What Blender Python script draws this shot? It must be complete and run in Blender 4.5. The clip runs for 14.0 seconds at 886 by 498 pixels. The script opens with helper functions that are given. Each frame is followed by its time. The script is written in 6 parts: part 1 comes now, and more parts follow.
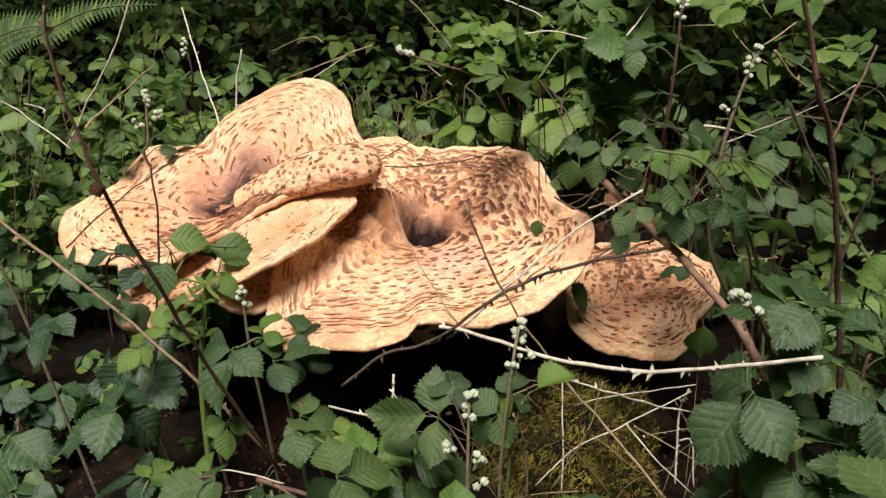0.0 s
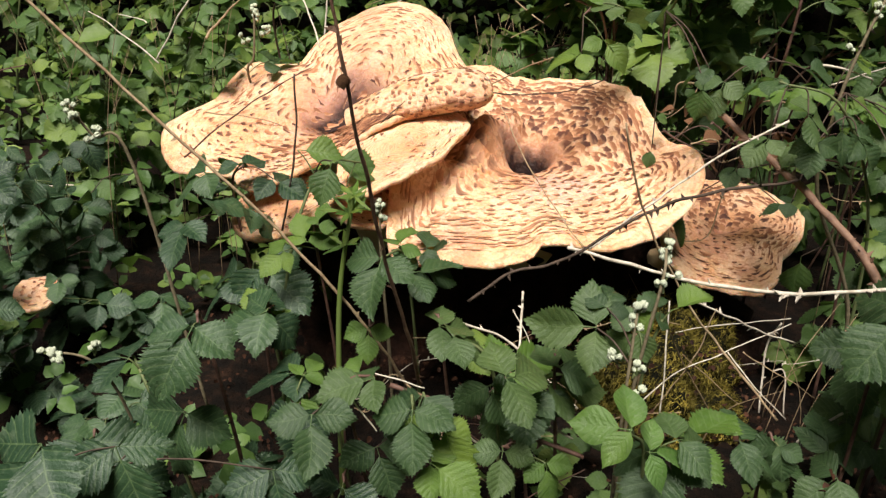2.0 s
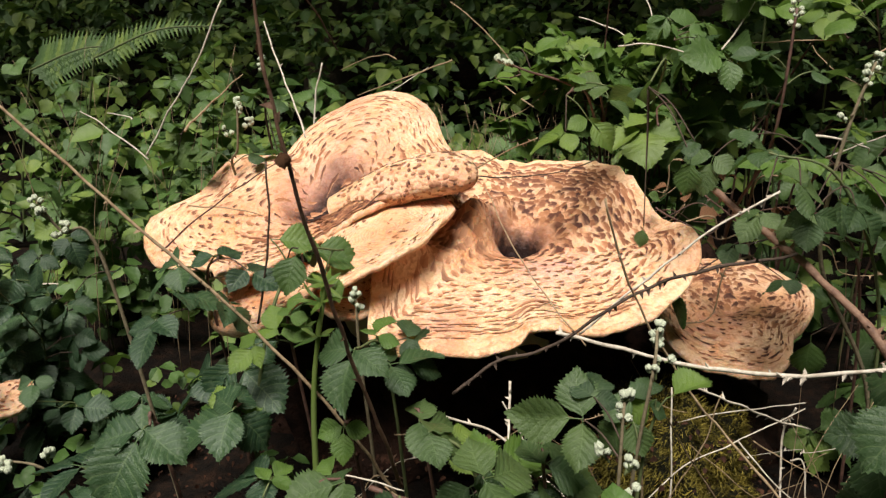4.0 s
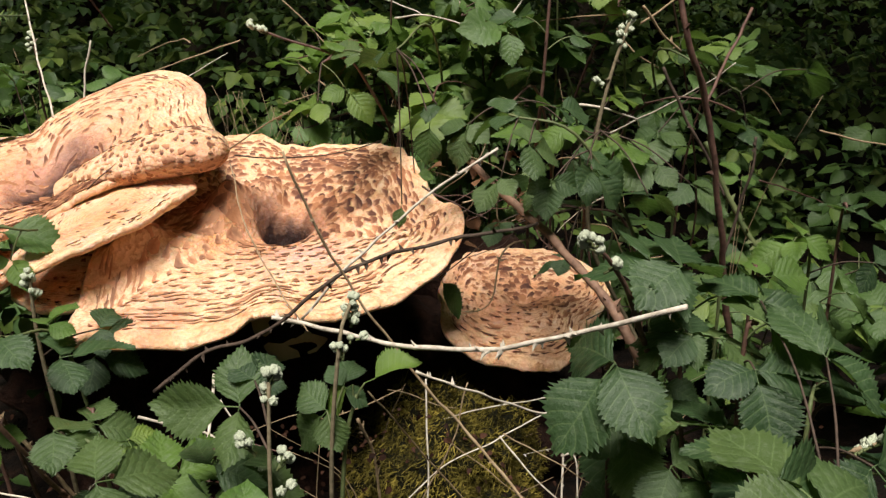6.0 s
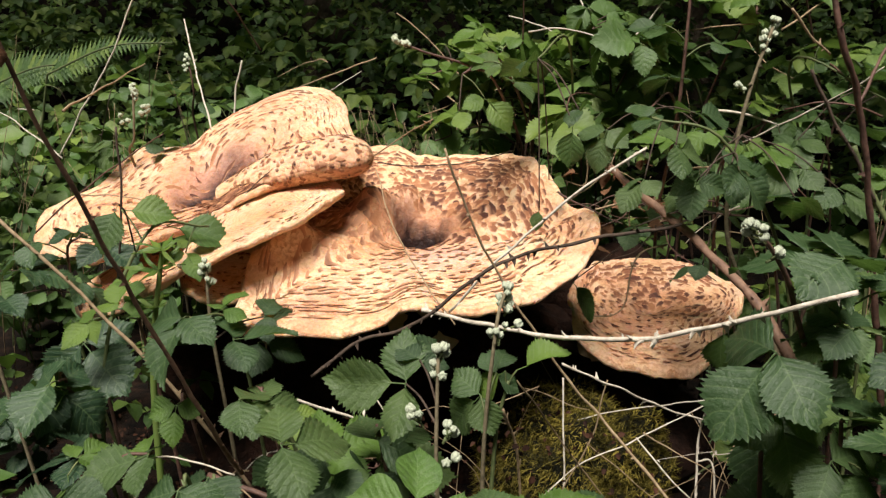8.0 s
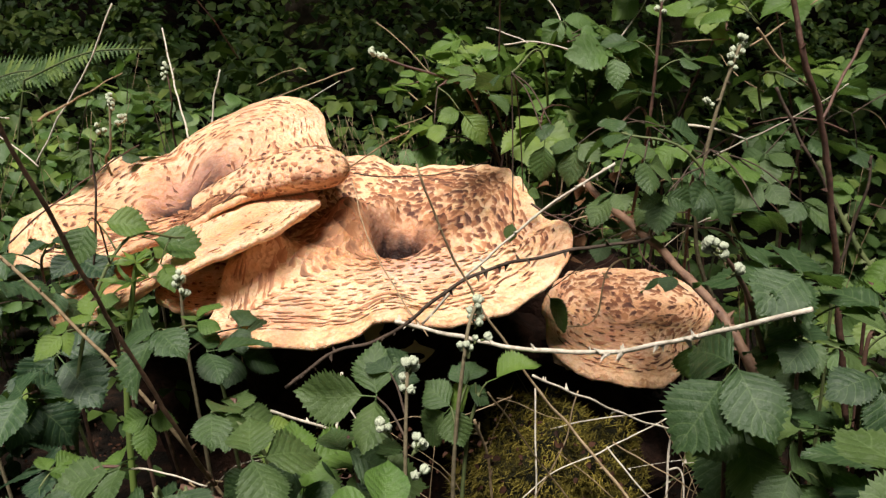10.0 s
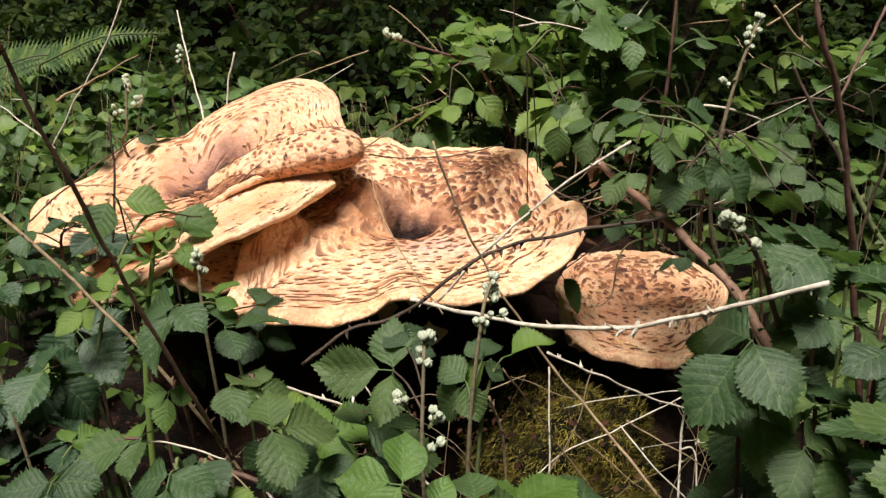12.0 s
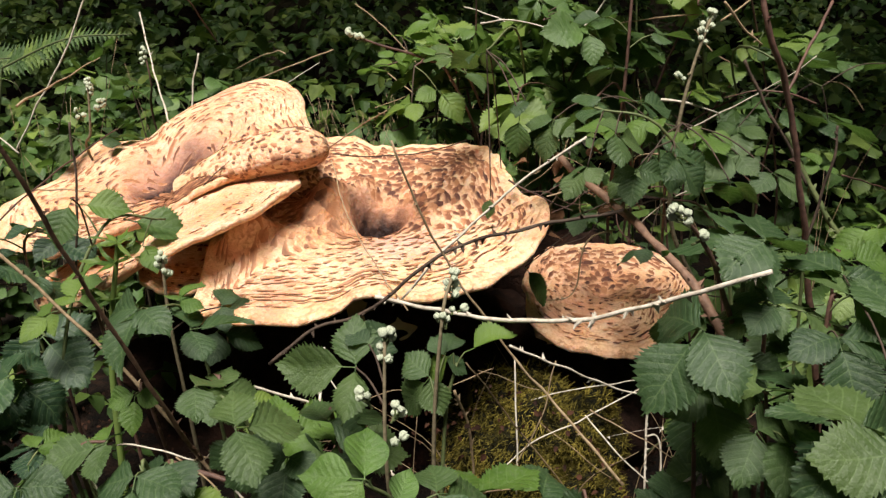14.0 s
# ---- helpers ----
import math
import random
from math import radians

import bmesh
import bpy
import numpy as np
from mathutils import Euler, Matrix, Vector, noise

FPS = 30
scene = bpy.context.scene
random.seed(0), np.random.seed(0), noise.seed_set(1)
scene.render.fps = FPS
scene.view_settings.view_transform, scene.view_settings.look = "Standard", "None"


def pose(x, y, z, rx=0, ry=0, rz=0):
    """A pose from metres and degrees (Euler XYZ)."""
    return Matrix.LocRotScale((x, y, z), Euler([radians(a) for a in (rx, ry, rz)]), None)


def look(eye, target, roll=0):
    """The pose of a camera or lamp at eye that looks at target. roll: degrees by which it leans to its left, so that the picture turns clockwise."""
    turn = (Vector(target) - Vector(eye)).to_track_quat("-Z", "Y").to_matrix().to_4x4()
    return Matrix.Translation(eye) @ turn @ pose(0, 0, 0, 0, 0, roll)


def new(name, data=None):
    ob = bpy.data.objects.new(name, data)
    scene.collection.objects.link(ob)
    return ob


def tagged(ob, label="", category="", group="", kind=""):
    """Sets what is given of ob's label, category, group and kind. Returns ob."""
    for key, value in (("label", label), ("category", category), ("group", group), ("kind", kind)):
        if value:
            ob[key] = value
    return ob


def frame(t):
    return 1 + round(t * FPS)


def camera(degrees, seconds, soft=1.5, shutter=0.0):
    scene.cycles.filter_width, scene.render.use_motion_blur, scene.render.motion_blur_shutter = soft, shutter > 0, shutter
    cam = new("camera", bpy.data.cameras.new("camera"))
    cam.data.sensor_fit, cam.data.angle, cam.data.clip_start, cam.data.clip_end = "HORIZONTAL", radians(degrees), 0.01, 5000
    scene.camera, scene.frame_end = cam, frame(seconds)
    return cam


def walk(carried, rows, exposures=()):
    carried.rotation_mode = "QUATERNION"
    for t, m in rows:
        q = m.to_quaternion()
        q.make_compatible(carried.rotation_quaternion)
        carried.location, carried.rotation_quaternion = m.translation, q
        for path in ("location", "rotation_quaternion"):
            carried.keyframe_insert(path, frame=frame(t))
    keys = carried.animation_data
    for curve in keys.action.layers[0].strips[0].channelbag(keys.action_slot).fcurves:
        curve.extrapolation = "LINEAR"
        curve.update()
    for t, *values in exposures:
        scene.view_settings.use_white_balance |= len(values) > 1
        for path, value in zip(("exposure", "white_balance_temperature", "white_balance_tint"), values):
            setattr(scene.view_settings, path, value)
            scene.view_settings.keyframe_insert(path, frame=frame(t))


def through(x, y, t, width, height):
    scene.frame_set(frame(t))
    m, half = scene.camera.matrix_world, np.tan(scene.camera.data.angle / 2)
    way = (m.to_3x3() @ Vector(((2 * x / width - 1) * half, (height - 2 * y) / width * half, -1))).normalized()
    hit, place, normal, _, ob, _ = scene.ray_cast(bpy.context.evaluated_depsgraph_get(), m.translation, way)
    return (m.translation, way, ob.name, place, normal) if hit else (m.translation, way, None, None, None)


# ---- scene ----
cam = camera(60.0, 14.0, soft=1.35)
PATH = [
    (0, (0.0000, 0.0000, 0.8500), (0.0000, 0.9397, 0.5080), 0.00),
    (0.5, (-0.0453, -0.0056, 0.8474), (-0.0390, 0.9281, 0.4894), 1.29),
    (1, (-0.0830, -0.0212, 0.8480), (-0.0714, 0.9060, 0.4735), 2.20),
    (1.5, (-0.1306, -0.0317, 0.8369), (-0.1169, 0.8887, 0.4462), 2.91),
    (2, (-0.1617, -0.0335, 0.8244), (-0.1485, 0.8808, 0.4196), 2.94),
    (2.2, (-0.1666, -0.0337, 0.8216), (-0.1576, 0.8794, 0.4139), 2.82),
    (4.3, (-0.0961, 0.0201, 0.8007), (-0.1079, 0.9821, 0.5280), 0.33),
    (4.5, (-0.0795, 0.0300, 0.7972), (-0.0785, 0.9954, 0.5364), 0.42),
    (5, (-0.0370, 0.0501, 0.7951), (0.0024, 1.0180, 0.5466), 0.51),
    (5.5, (0.0205, 0.0662, 0.7708), (0.0989, 1.0303, 0.5170), 1.04),
    (6, (0.0922, 0.0810, 0.7309), (0.1839, 1.0416, 0.4685), 1.41),
    (6.5, (0.1219, 0.0814, 0.7041), (0.2015, 1.0411, 0.4344), 1.68),
    (7, (0.1024, 0.0756, 0.6924), (0.1454, 1.0394, 0.4293), 1.37),
    (7.5, (0.0686, 0.0574, 0.6972), (0.0641, 1.0269, 0.4520), 0.82),
    (8, (0.0443, 0.0459, 0.7107), (0.0084, 1.0179, 0.4784), 0.46),
    (8.2, (0.0432, 0.0456, 0.7156), (-0.0020, 1.0177, 0.4853), 0.31),
    (10.5, (0.0560, 0.0369, 0.7215), (0.0467, 1.0109, 0.4952), 0.98),
    (11, (0.0559, 0.0365, 0.7219), (0.0433, 1.0099, 0.4930), 1.04),
    (11.5, (0.0504, 0.0341, 0.7171), (0.0295, 1.0059, 0.4825), 0.97),
    (12, (0.0500, 0.0315, 0.7123), (0.0228, 1.0015, 0.4708), 0.86),
    (12.5, (0.0442, 0.0277, 0.7101), (0.0140, 0.9965, 0.4644), 0.67),
    (13, (0.0467, 0.0259, 0.7109), (0.0242, 0.9945, 0.4635), 0.59),
    (13.5, (0.0482, 0.0223, 0.7077), (0.0391, 0.9911, 0.4599), 0.37),
    (14, (0.0651, 0.0215, 0.7165), (0.0673, 0.9906, 0.4695), 0.01),
]
walk(cam, [(t, look(eye, target, roll)) for t, eye, target, roll in PATH],
     [(0, -0.12), (1, -0.06), (2, 0.10), (4.5, -0.18), (5.5, -0.20), (6, -0.06), (6.5, 0.24), (7, 0.36), (7.5, 0.22), (8, 0.0), (11, 0.02), (12.5, 0.10), (14, 0.10)])

# ---- light ----
world = bpy.data.worlds.new("world")
scene.world = world
world.use_nodes = True
wn = world.node_tree
sky = wn.nodes.new("ShaderNodeTexSky")
sky.sky_type = "NISHITA"
sky.sun_disc = False
sky.sun_elevation = radians(62)
sky.sun_rotation = radians(-151)
sky.air_density, sky.dust_density, sky.ozone_density = 1.0, 3.0, 1.0
background = wn.nodes["Background"]
wn.links.new(sky.outputs[0], background.inputs[0])
background.inputs[1].default_value = 0.011
sun_data = bpy.data.lights.new("sun", "SUN")
sun_data.energy, sun_data.angle, sun_data.color = 8.3, radians(26), (1.0, 0.945, 0.88)
sun = new("sun", sun_data)
sun.matrix_world = look((-0.50, -1.10, 3.6), (0, 0.6, 0))
scene.view_settings.exposure = 0.0


# ---- materials ----
def material(name, rough=0.6, spec=0.4):
    m = bpy.data.materials.new(name)
    m.use_nodes = True
    b = m.node_tree.nodes["Principled BSDF"]
    b.inputs["Roughness"].default_value = rough
    b.inputs["Specular IOR Level"].default_value = spec
    return m, m.node_tree, b


def node(nt, kind, **values):
    n = nt.nodes.new(kind)
    for key, value in values.items():
        n.inputs[key.replace("_", " ")].default_value = value
    return n


def ramp(nt, source, stops):
    r = nt.nodes.new("ShaderNodeValToRGB")
    e = r.color_ramp.elements
    while len(e) < len(stops):
        e.new(0.5)
    for el, (p, c) in zip(e, stops):
        el.position, el.color = p, (*c, 1)
    nt.links.new(source, r.inputs[0])
    return r.outputs[0]


def mix(nt, fac, a, b, blend="MIX"):
    m = nt.nodes.new("ShaderNodeMix")
    m.data_type, m.blend_type = "RGBA", blend
    for sock, v in ((m.inputs[0], fac), (m.inputs[6], a), (m.inputs[7], b)):
        if isinstance(v, (int, float)):
            sock.default_value = v
        elif isinstance(v, tuple):
            sock.default_value = (*v, 1)
        else:
            nt.links.new(v, sock)
    return m.outputs[2]


def noise_of(nt, scale, detail=4.0, rough=0.6, coords="Object"):
    tc = nt.nodes.new("ShaderNodeTexCoord")
    n = node(nt, "ShaderNodeTexNoise", Scale=scale, Detail=detail, Roughness=rough)
    nt.links.new(tc.outputs[coords], n.inputs["Vector"])
    return n.outputs["Fac"]


def bump(nt, b, height, strength=0.4, distance=0.002):
    n = node(nt, "ShaderNodeBump", Strength=strength, Distance=distance)
    nt.links.new(height, n.inputs["Height"])
    nt.links.new(n.outputs[0], b.inputs["Normal"])


def named(nt, name):
    a = nt.nodes.new("ShaderNodeAttribute")
    a.attribute_name = name
    return a.outputs["Fac"]


def plain_mat(name, stops, scale, rough=0.7, spec=0.3, relief=0.4, distance=0.002, detail=5.0):
    m, nt, b = material(name, rough, spec)
    n = noise_of(nt, scale, detail)
    nt.links.new(ramp(nt, n, stops), b.inputs["Base Color"])
    bump(nt, b, noise_of(nt, scale * 3.1), relief, distance)
    return m


def calc_in(nt):
    def calc(op, x, y=None, z=None):
        n = nt.nodes.new("ShaderNodeMath")
        n.operation = op
        for sock, v in zip(n.inputs, (x, y, z)):
            if v is None:
                continue
            if isinstance(v, (int, float)):
                sock.default_value = v
            else:
                nt.links.new(v, sock)
        return n.outputs[0]
    return calc


def cap_skin_mat():
    """Cream to orange skin: a purple-brown middle, uneven growth rings, stains and fine scaly grain."""
    m, nt, b = material("bracket_skin", 0.58, 0.22)
    calc = calc_in(nt)
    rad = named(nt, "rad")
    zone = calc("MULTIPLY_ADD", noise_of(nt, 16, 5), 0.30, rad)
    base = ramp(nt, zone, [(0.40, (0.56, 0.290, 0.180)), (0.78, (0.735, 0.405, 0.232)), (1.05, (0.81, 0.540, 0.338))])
    # purple-brown pigment; the near-black stops put the hole's shade into the colour
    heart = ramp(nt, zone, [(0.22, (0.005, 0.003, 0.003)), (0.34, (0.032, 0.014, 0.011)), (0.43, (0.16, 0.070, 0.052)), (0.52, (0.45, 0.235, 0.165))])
    pale = ramp(nt, noise_of(nt, 9, 4), [(0.42, (0, 0, 0)), (0.66, (0.75, 0.75, 0.75))])
    c = mix(nt, pale, base, mix(nt, 0.66, base, (0.87, 0.665, 0.475)))
    blotch = ramp(nt, noise_of(nt, 24, 4), [(0.48, (0, 0, 0)), (0.72, (0.8, 0.8, 0.8))])
    c = mix(nt, blotch, c, (0.72, 0.36, 0.17))
    pink = ramp(nt, noise_of(nt, 6.5, 3), [(0.50, (0, 0, 0)), (0.70, (0.65, 0.65, 0.65))])
    c = mix(nt, pink, c, (0.55, 0.27, 0.19))
    wave = calc("ADD", calc("MULTIPLY_ADD", noise_of(nt, 18, 3), 3.0, calc("MULTIPLY", named(nt, "far"), 21.0)), calc("MULTIPLY", noise_of(nt, 80, 3), 3.0))
    saw = calc("FRACT", wave)
    rings = mix(nt, 1.0, ramp(nt, saw, [(0.0, (0.9, 0.9, 0.9)), (0.3, (0.4, 0.4, 0.4)), (0.6, (0, 0, 0)), (0.9, (0, 0, 0)), (1.0, (0.9, 0.9, 0.9))]),
                ramp(nt, noise_of(nt, 40, 3), [(0.36, (0, 0, 0)), (0.62, (0.8, 0.8, 0.8))]), "MULTIPLY")
    c = mix(nt, rings, c, (0.40, 0.155, 0.060))
    speck = ramp(nt, noise_of(nt, 85, 6, 0.65), [(0.54, (0, 0, 0)), (0.66, (0.6, 0.6, 0.6))])
    c = mix(nt, speck, c, (0.42, 0.18, 0.08))
    c = mix(nt, calc("MULTIPLY", named(nt, "bloom"), ramp(nt, noise_of(nt, 45, 4), [(0.3, (0.25, 0.25, 0.25)), (0.65, (1, 1, 1))])), c, (0.58, 0.33, 0.31))
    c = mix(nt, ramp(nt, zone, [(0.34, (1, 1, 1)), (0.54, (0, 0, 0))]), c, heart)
    fine = ramp(nt, noise_of(nt, 260, 5, 0.7), [(0.3, (0.74, 0.62, 0.52)), (0.62, (1, 1, 1))])
    c = mix(nt, 0.55, c, fine, "MULTIPLY")
    nt.links.new(c, b.inputs["Base Color"])
    nt.links.new(ramp(nt, noise_of(nt, 50, 4), [(0.3, (0.44, 0.44, 0.44)), (0.7, (0.72, 0.72, 0.72))]), b.inputs["Roughness"])
    bump(nt, b, calc("ADD", calc("MULTIPLY", saw, 1.1), calc("MULTIPLY_ADD", noise_of(nt, 90, 5), 1.4, noise_of(nt, 330, 6, 0.7))), 0.8, 0.0022)
    b.inputs["Subsurface Weight"].default_value = 0.30
    b.inputs["Subsurface Radius"].default_value = (0.024, 0.010, 0.004)
    return m


def leaf_mat(name, dark, light, young, through=0.25, rough=0.42, veined=True):
    m, nt, b = material(name, rough, 0.36)

    def calc(op, x, y=None):
        n = nt.nodes.new("ShaderNodeMath")
        n.operation = op
        for sock, v in zip(n.inputs, (x, y)):
            if v is None:
                continue
            if isinstance(v, (int, float)):
                sock.default_value = v
            else:
                nt.links.new(v, sock)
        return n.outputs[0]

    info = nt.nodes.new("ShaderNodeObjectInfo")
    geo = nt.nodes.new("ShaderNodeNewGeometry")
    chance = calc("MULTIPLY", calc("ADD", info.outputs["Random"], geo.outputs["Random Per Island"]), 0.5)
    c = ramp(nt, chance, [(0.1, dark), (0.55, light), (0.92, young)])

    def own_noise(scale, detail):
        tc = nt.nodes.new("ShaderNodeTexCoord")
        n = node(nt, "ShaderNodeTexNoise", Scale=scale, Detail=detail, Roughness=0.62)
        n.noise_dimensions = "4D"
        nt.links.new(tc.outputs["Object"], n.inputs["Vector"])
        nt.links.new(calc("MULTIPLY", chance, 37.0), n.inputs["W"])
        return n.outputs["Fac"]

    c = mix(nt, 0.7, c, ramp(nt, own_noise(1.8 if veined else 30, 5), [(0.32, (0.42, 0.52, 0.50)), (0.68, (1, 1, 1))]), "MULTIPLY")
    mealy = ramp(nt, own_noise(9 if veined else 120, 6), [(0.52, (0, 0, 0)), (0.72, (0.34, 0.34, 0.34))])
    c = mix(nt, mealy, c, (0.16, 0.20, 0.12))
    fine = own_noise(30 if veined else 300, 5)
    height = fine
    if veined:
        u, v = calc("ABSOLUTE", named(nt, "lu")), named(nt, "lv")
        side = calc("PINGPONG", calc("SUBTRACT", calc("MULTIPLY", v, 7.0), calc("MULTIPLY", u, 1.7)), 0.5)
        lines = ramp(nt, calc("MINIMUM", side, calc("MULTIPLY", u, 2.2)), [(0.0, (1, 1, 1)), (0.09, (0, 0, 0))])
        c = mix(nt, calc("MULTIPLY", lines, 0.32), c, (0.18, 0.26, 0.10))
        height = calc("ADD", calc("MULTIPLY", side, 0.7), calc("MULTIPLY", fine, 1.0))
    nt.links.new(ramp(nt, fine, [(0.3, (rough - 0.08,) * 3), (0.7, (rough + 0.16,) * 3)]), b.inputs["Roughness"])
    nt.links.new(c, b.inputs["Base Color"])
    bump(nt, b, height, 0.75, 0.0014)
    trans = nt.nodes.new("ShaderNodeBsdfTranslucent")
    nt.links.new(mix(nt, 0.6, c, (0.16, 0.30, 0.04)), trans.inputs[0])
    ms = nt.nodes.new("ShaderNodeMixShader")
    ms.inputs[0].default_value = through
    nt.links.new(b.outputs[0], ms.inputs[1])
    nt.links.new(trans.outputs[0], ms.inputs[2])
    nt.links.new(ms.outputs[0], nt.nodes["Material Output"].inputs[0])
    return m


def flake_mat():
    m, nt, b = material("bracket_scales", 0.75, 0.25)
    geo = nt.nodes.new("ShaderNodeNewGeometry")
    c = ramp(nt, geo.outputs["Random Per Island"], [(0.0, (0.070, 0.026, 0.020)), (0.35, (0.175, 0.066, 0.036)), (0.75, (0.29, 0.115, 0.055)), (1.0, (0.42, 0.19, 0.09))])
    c = mix(nt, 0.5, c, ramp(nt, noise_of(nt, 300, 4), [(0.3, (0.5, 0.45, 0.4)), (0.7, (1, 1, 1))]), "MULTIPLY")
    tone = ramp(nt, named(nt, "tone"), [(0.05, (0, 0, 0)), (0.72, (1, 1, 1))])
    c = mix(nt, tone, (0.60, 0.32, 0.18), c)
    nt.links.new(c, b.inputs["Base Color"])
    bump(nt, b, noise_of(nt, 500, 4), 0.5, 0.0006)
    return m


SKIN = cap_skin_mat()
FLAKE = flake_mat()
PORES = plain_mat("bracket_pores", [(0.3, (0.62, 0.42, 0.22)), (0.7, (0.78, 0.60, 0.36))], 40, 0.8, 0.2, 0.5, 0.001)
LEAF = leaf_mat("bramble_leaf", (0.023, 0.051, 0.015), (0.088, 0.156, 0.036), (0.235, 0.295, 0.054))
YOUNG = leaf_mat("young_leaf", (0.07, 0.135, 0.026), (0.12, 0.20, 0.034), (0.20, 0.26, 0.042), 0.33)
FRESH = leaf_mat("fresh_bramble_leaf", (0.020, 0.042, 0.019), (0.048, 0.088, 0.031), (0.105, 0.148, 0.040))
FARLEAF = leaf_mat("far_leaf", (0.019, 0.045, 0.012), (0.074, 0.140, 0.028), (0.22, 0.28, 0.048), 0.2, 0.5, False)
DEADLEAF = plain_mat("dead_leaf", [(0.3, (0.065, 0.030, 0.015)), (0.7, (0.20, 0.098, 0.046))], 60, 0.8, 0.2)
LITTER = plain_mat("leaf_litter", [(0.3, (0.012, 0.006, 0.004)), (0.7, (0.060, 0.024, 0.012))], 60, 0.85, 0.15)
STEM_BUD = plain_mat("downy_stem", [(0.3, (0.105, 0.088, 0.052)), (0.7, (0.23, 0.185, 0.115))], 200, 0.8, 0.2, 0.6, 0.001)
STEM_GREEN = plain_mat("green_stem", [(0.3, (0.060, 0.085, 0.030)), (0.7, (0.125, 0.140, 0.055))], 90, 0.6, 0.3)
STEM_RED = plain_mat("reddish_stem", [(0.3, (0.050, 0.026, 0.020)), (0.7, (0.145, 0.076, 0.054))], 120, 0.6, 0.35)
STEM_BROWN = plain_mat("brown_cane", [(0.3, (0.098, 0.052, 0.034)), (0.7, (0.22, 0.128, 0.082))], 120, 0.65, 0.3)
STEM_DARK = plain_mat("dark_twig", [(0.3, (0.028, 0.020, 0.015)), (0.7, (0.090, 0.060, 0.042))], 160, 0.75, 0.25)
STEM_DRY = plain_mat("bleached_twig", [(0.3, (0.36, 0.30, 0.23)), (0.7, (0.66, 0.60, 0.50))], 150, 0.75, 0.25)
STEM_TAN = plain_mat("tan_twig", [(0.3, (0.17, 0.11, 0.06)), (0.7, (0.38, 0.28, 0.17))], 150, 0.75, 0.25)
BUD = plain_mat("woolly_bud", [(0.3, (0.26, 0.32, 0.19)), (0.6, (0.62, 0.65, 0.50))], 700, 0.85, 0.2, 0.8, 0.001)
# the hollow's shade is put into the near-black soil, rotten wood and moss bed
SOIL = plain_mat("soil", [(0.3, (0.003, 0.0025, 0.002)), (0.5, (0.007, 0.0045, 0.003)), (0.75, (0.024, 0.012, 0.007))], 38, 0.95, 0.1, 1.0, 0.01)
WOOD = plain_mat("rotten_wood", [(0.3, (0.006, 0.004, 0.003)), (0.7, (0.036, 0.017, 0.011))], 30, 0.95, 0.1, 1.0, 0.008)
BARK = plain_mat("bark", [(0.3, (0.04, 0.03, 0.022)), (0.7, (0.13, 0.10, 0.07))], 9, 0.9, 0.1, 1.0, 0.02)
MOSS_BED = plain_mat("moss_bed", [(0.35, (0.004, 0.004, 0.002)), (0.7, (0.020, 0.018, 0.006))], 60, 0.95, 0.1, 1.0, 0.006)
MOSS = plain_mat("moss", [(0.3, (0.024, 0.022, 0.006)), (0.5, (0.160, 0.130, 0.026)), (0.72, (0.46, 0.36, 0.070))], 28, 0.95, 0.1, 0.8, 0.004)


# ---- helpers of this scene ----
def mesh_of(name, bm, mat, smooth=True):
    me = bpy.data.meshes.new(name)
    bm.to_mesh(me)
    bm.free()
    me.materials.append(mat)
    if smooth:
        me.polygons.foreach_set("use_smooth", [True] * len(me.polygons))
    return me


def part(name, bm, mat, parent, label="", smooth=True):
    ob = new(name, bm if isinstance(bm, bpy.types.Mesh) else mesh_of(name, bm, mat, smooth))
    ob.parent = parent
    return tagged(ob, label)


def raw(name, verts, faces, mat, smooth=True):
    me = bpy.data.meshes.new(name)
    me.from_pydata([tuple(v) for v in verts], [], faces)
    me.materials.append(mat)
    if smooth:
        me.polygons.foreach_set("use_smooth", [True] * len(me.polygons))
    return me


def curve_points(points, steps=8):
    """A smooth line through the points (Catmull-Rom)."""
    p = [Vector(q) for q in points]
    if len(p) < 3:
        return [p[0].lerp(p[-1], i / steps) for i in range(steps + 1)]
    p = [2 * p[0] - p[1], *p, 2 * p[-1] - p[-2]]
    out = []
    for a, b, c, d in zip(p, p[1:], p[2:], p[3:]):
        for i in range(steps):
            t = i / steps
            out.append(0.5 * (2 * b + (c - a) * t + (2 * a - 5 * b + 4 * c - d) * t * t + (3 * b - a - 3 * c + d) * t ** 3))
    return [*out, p[-2]]


def tube(bm, line, r0, r1, sides=6, knobs=0.0):
    rings, n = [], len(line)
    side = Vector((0.3, 1, 0.2))
    for i, q in enumerate(line):
        way = (line[min(i + 1, n - 1)] - line[max(i - 1, 0)]).normalized()
        a = way.cross(side).normalized()
        if a.length < 0.1:
            a = way.orthogonal().normalized()
        b = way.cross(a)
        r = r0 + (r1 - r0) * i / max(n - 1, 1)
        r *= 1 + knobs * noise.noise(q * 90)
        rings.append([bm.verts.new(q + r * (math.cos(k * math.tau / sides) * a + math.sin(k * math.tau / sides) * b)) for k in range(sides)])
    for a, b in zip(rings, rings[1:]):
        for k in range(sides):
            bm.faces.new((a[k], a[(k + 1) % sides], b[(k + 1) % sides], b[k]))
    bm.faces.new(rings[0][::-1])
    bm.faces.new(rings[-1])


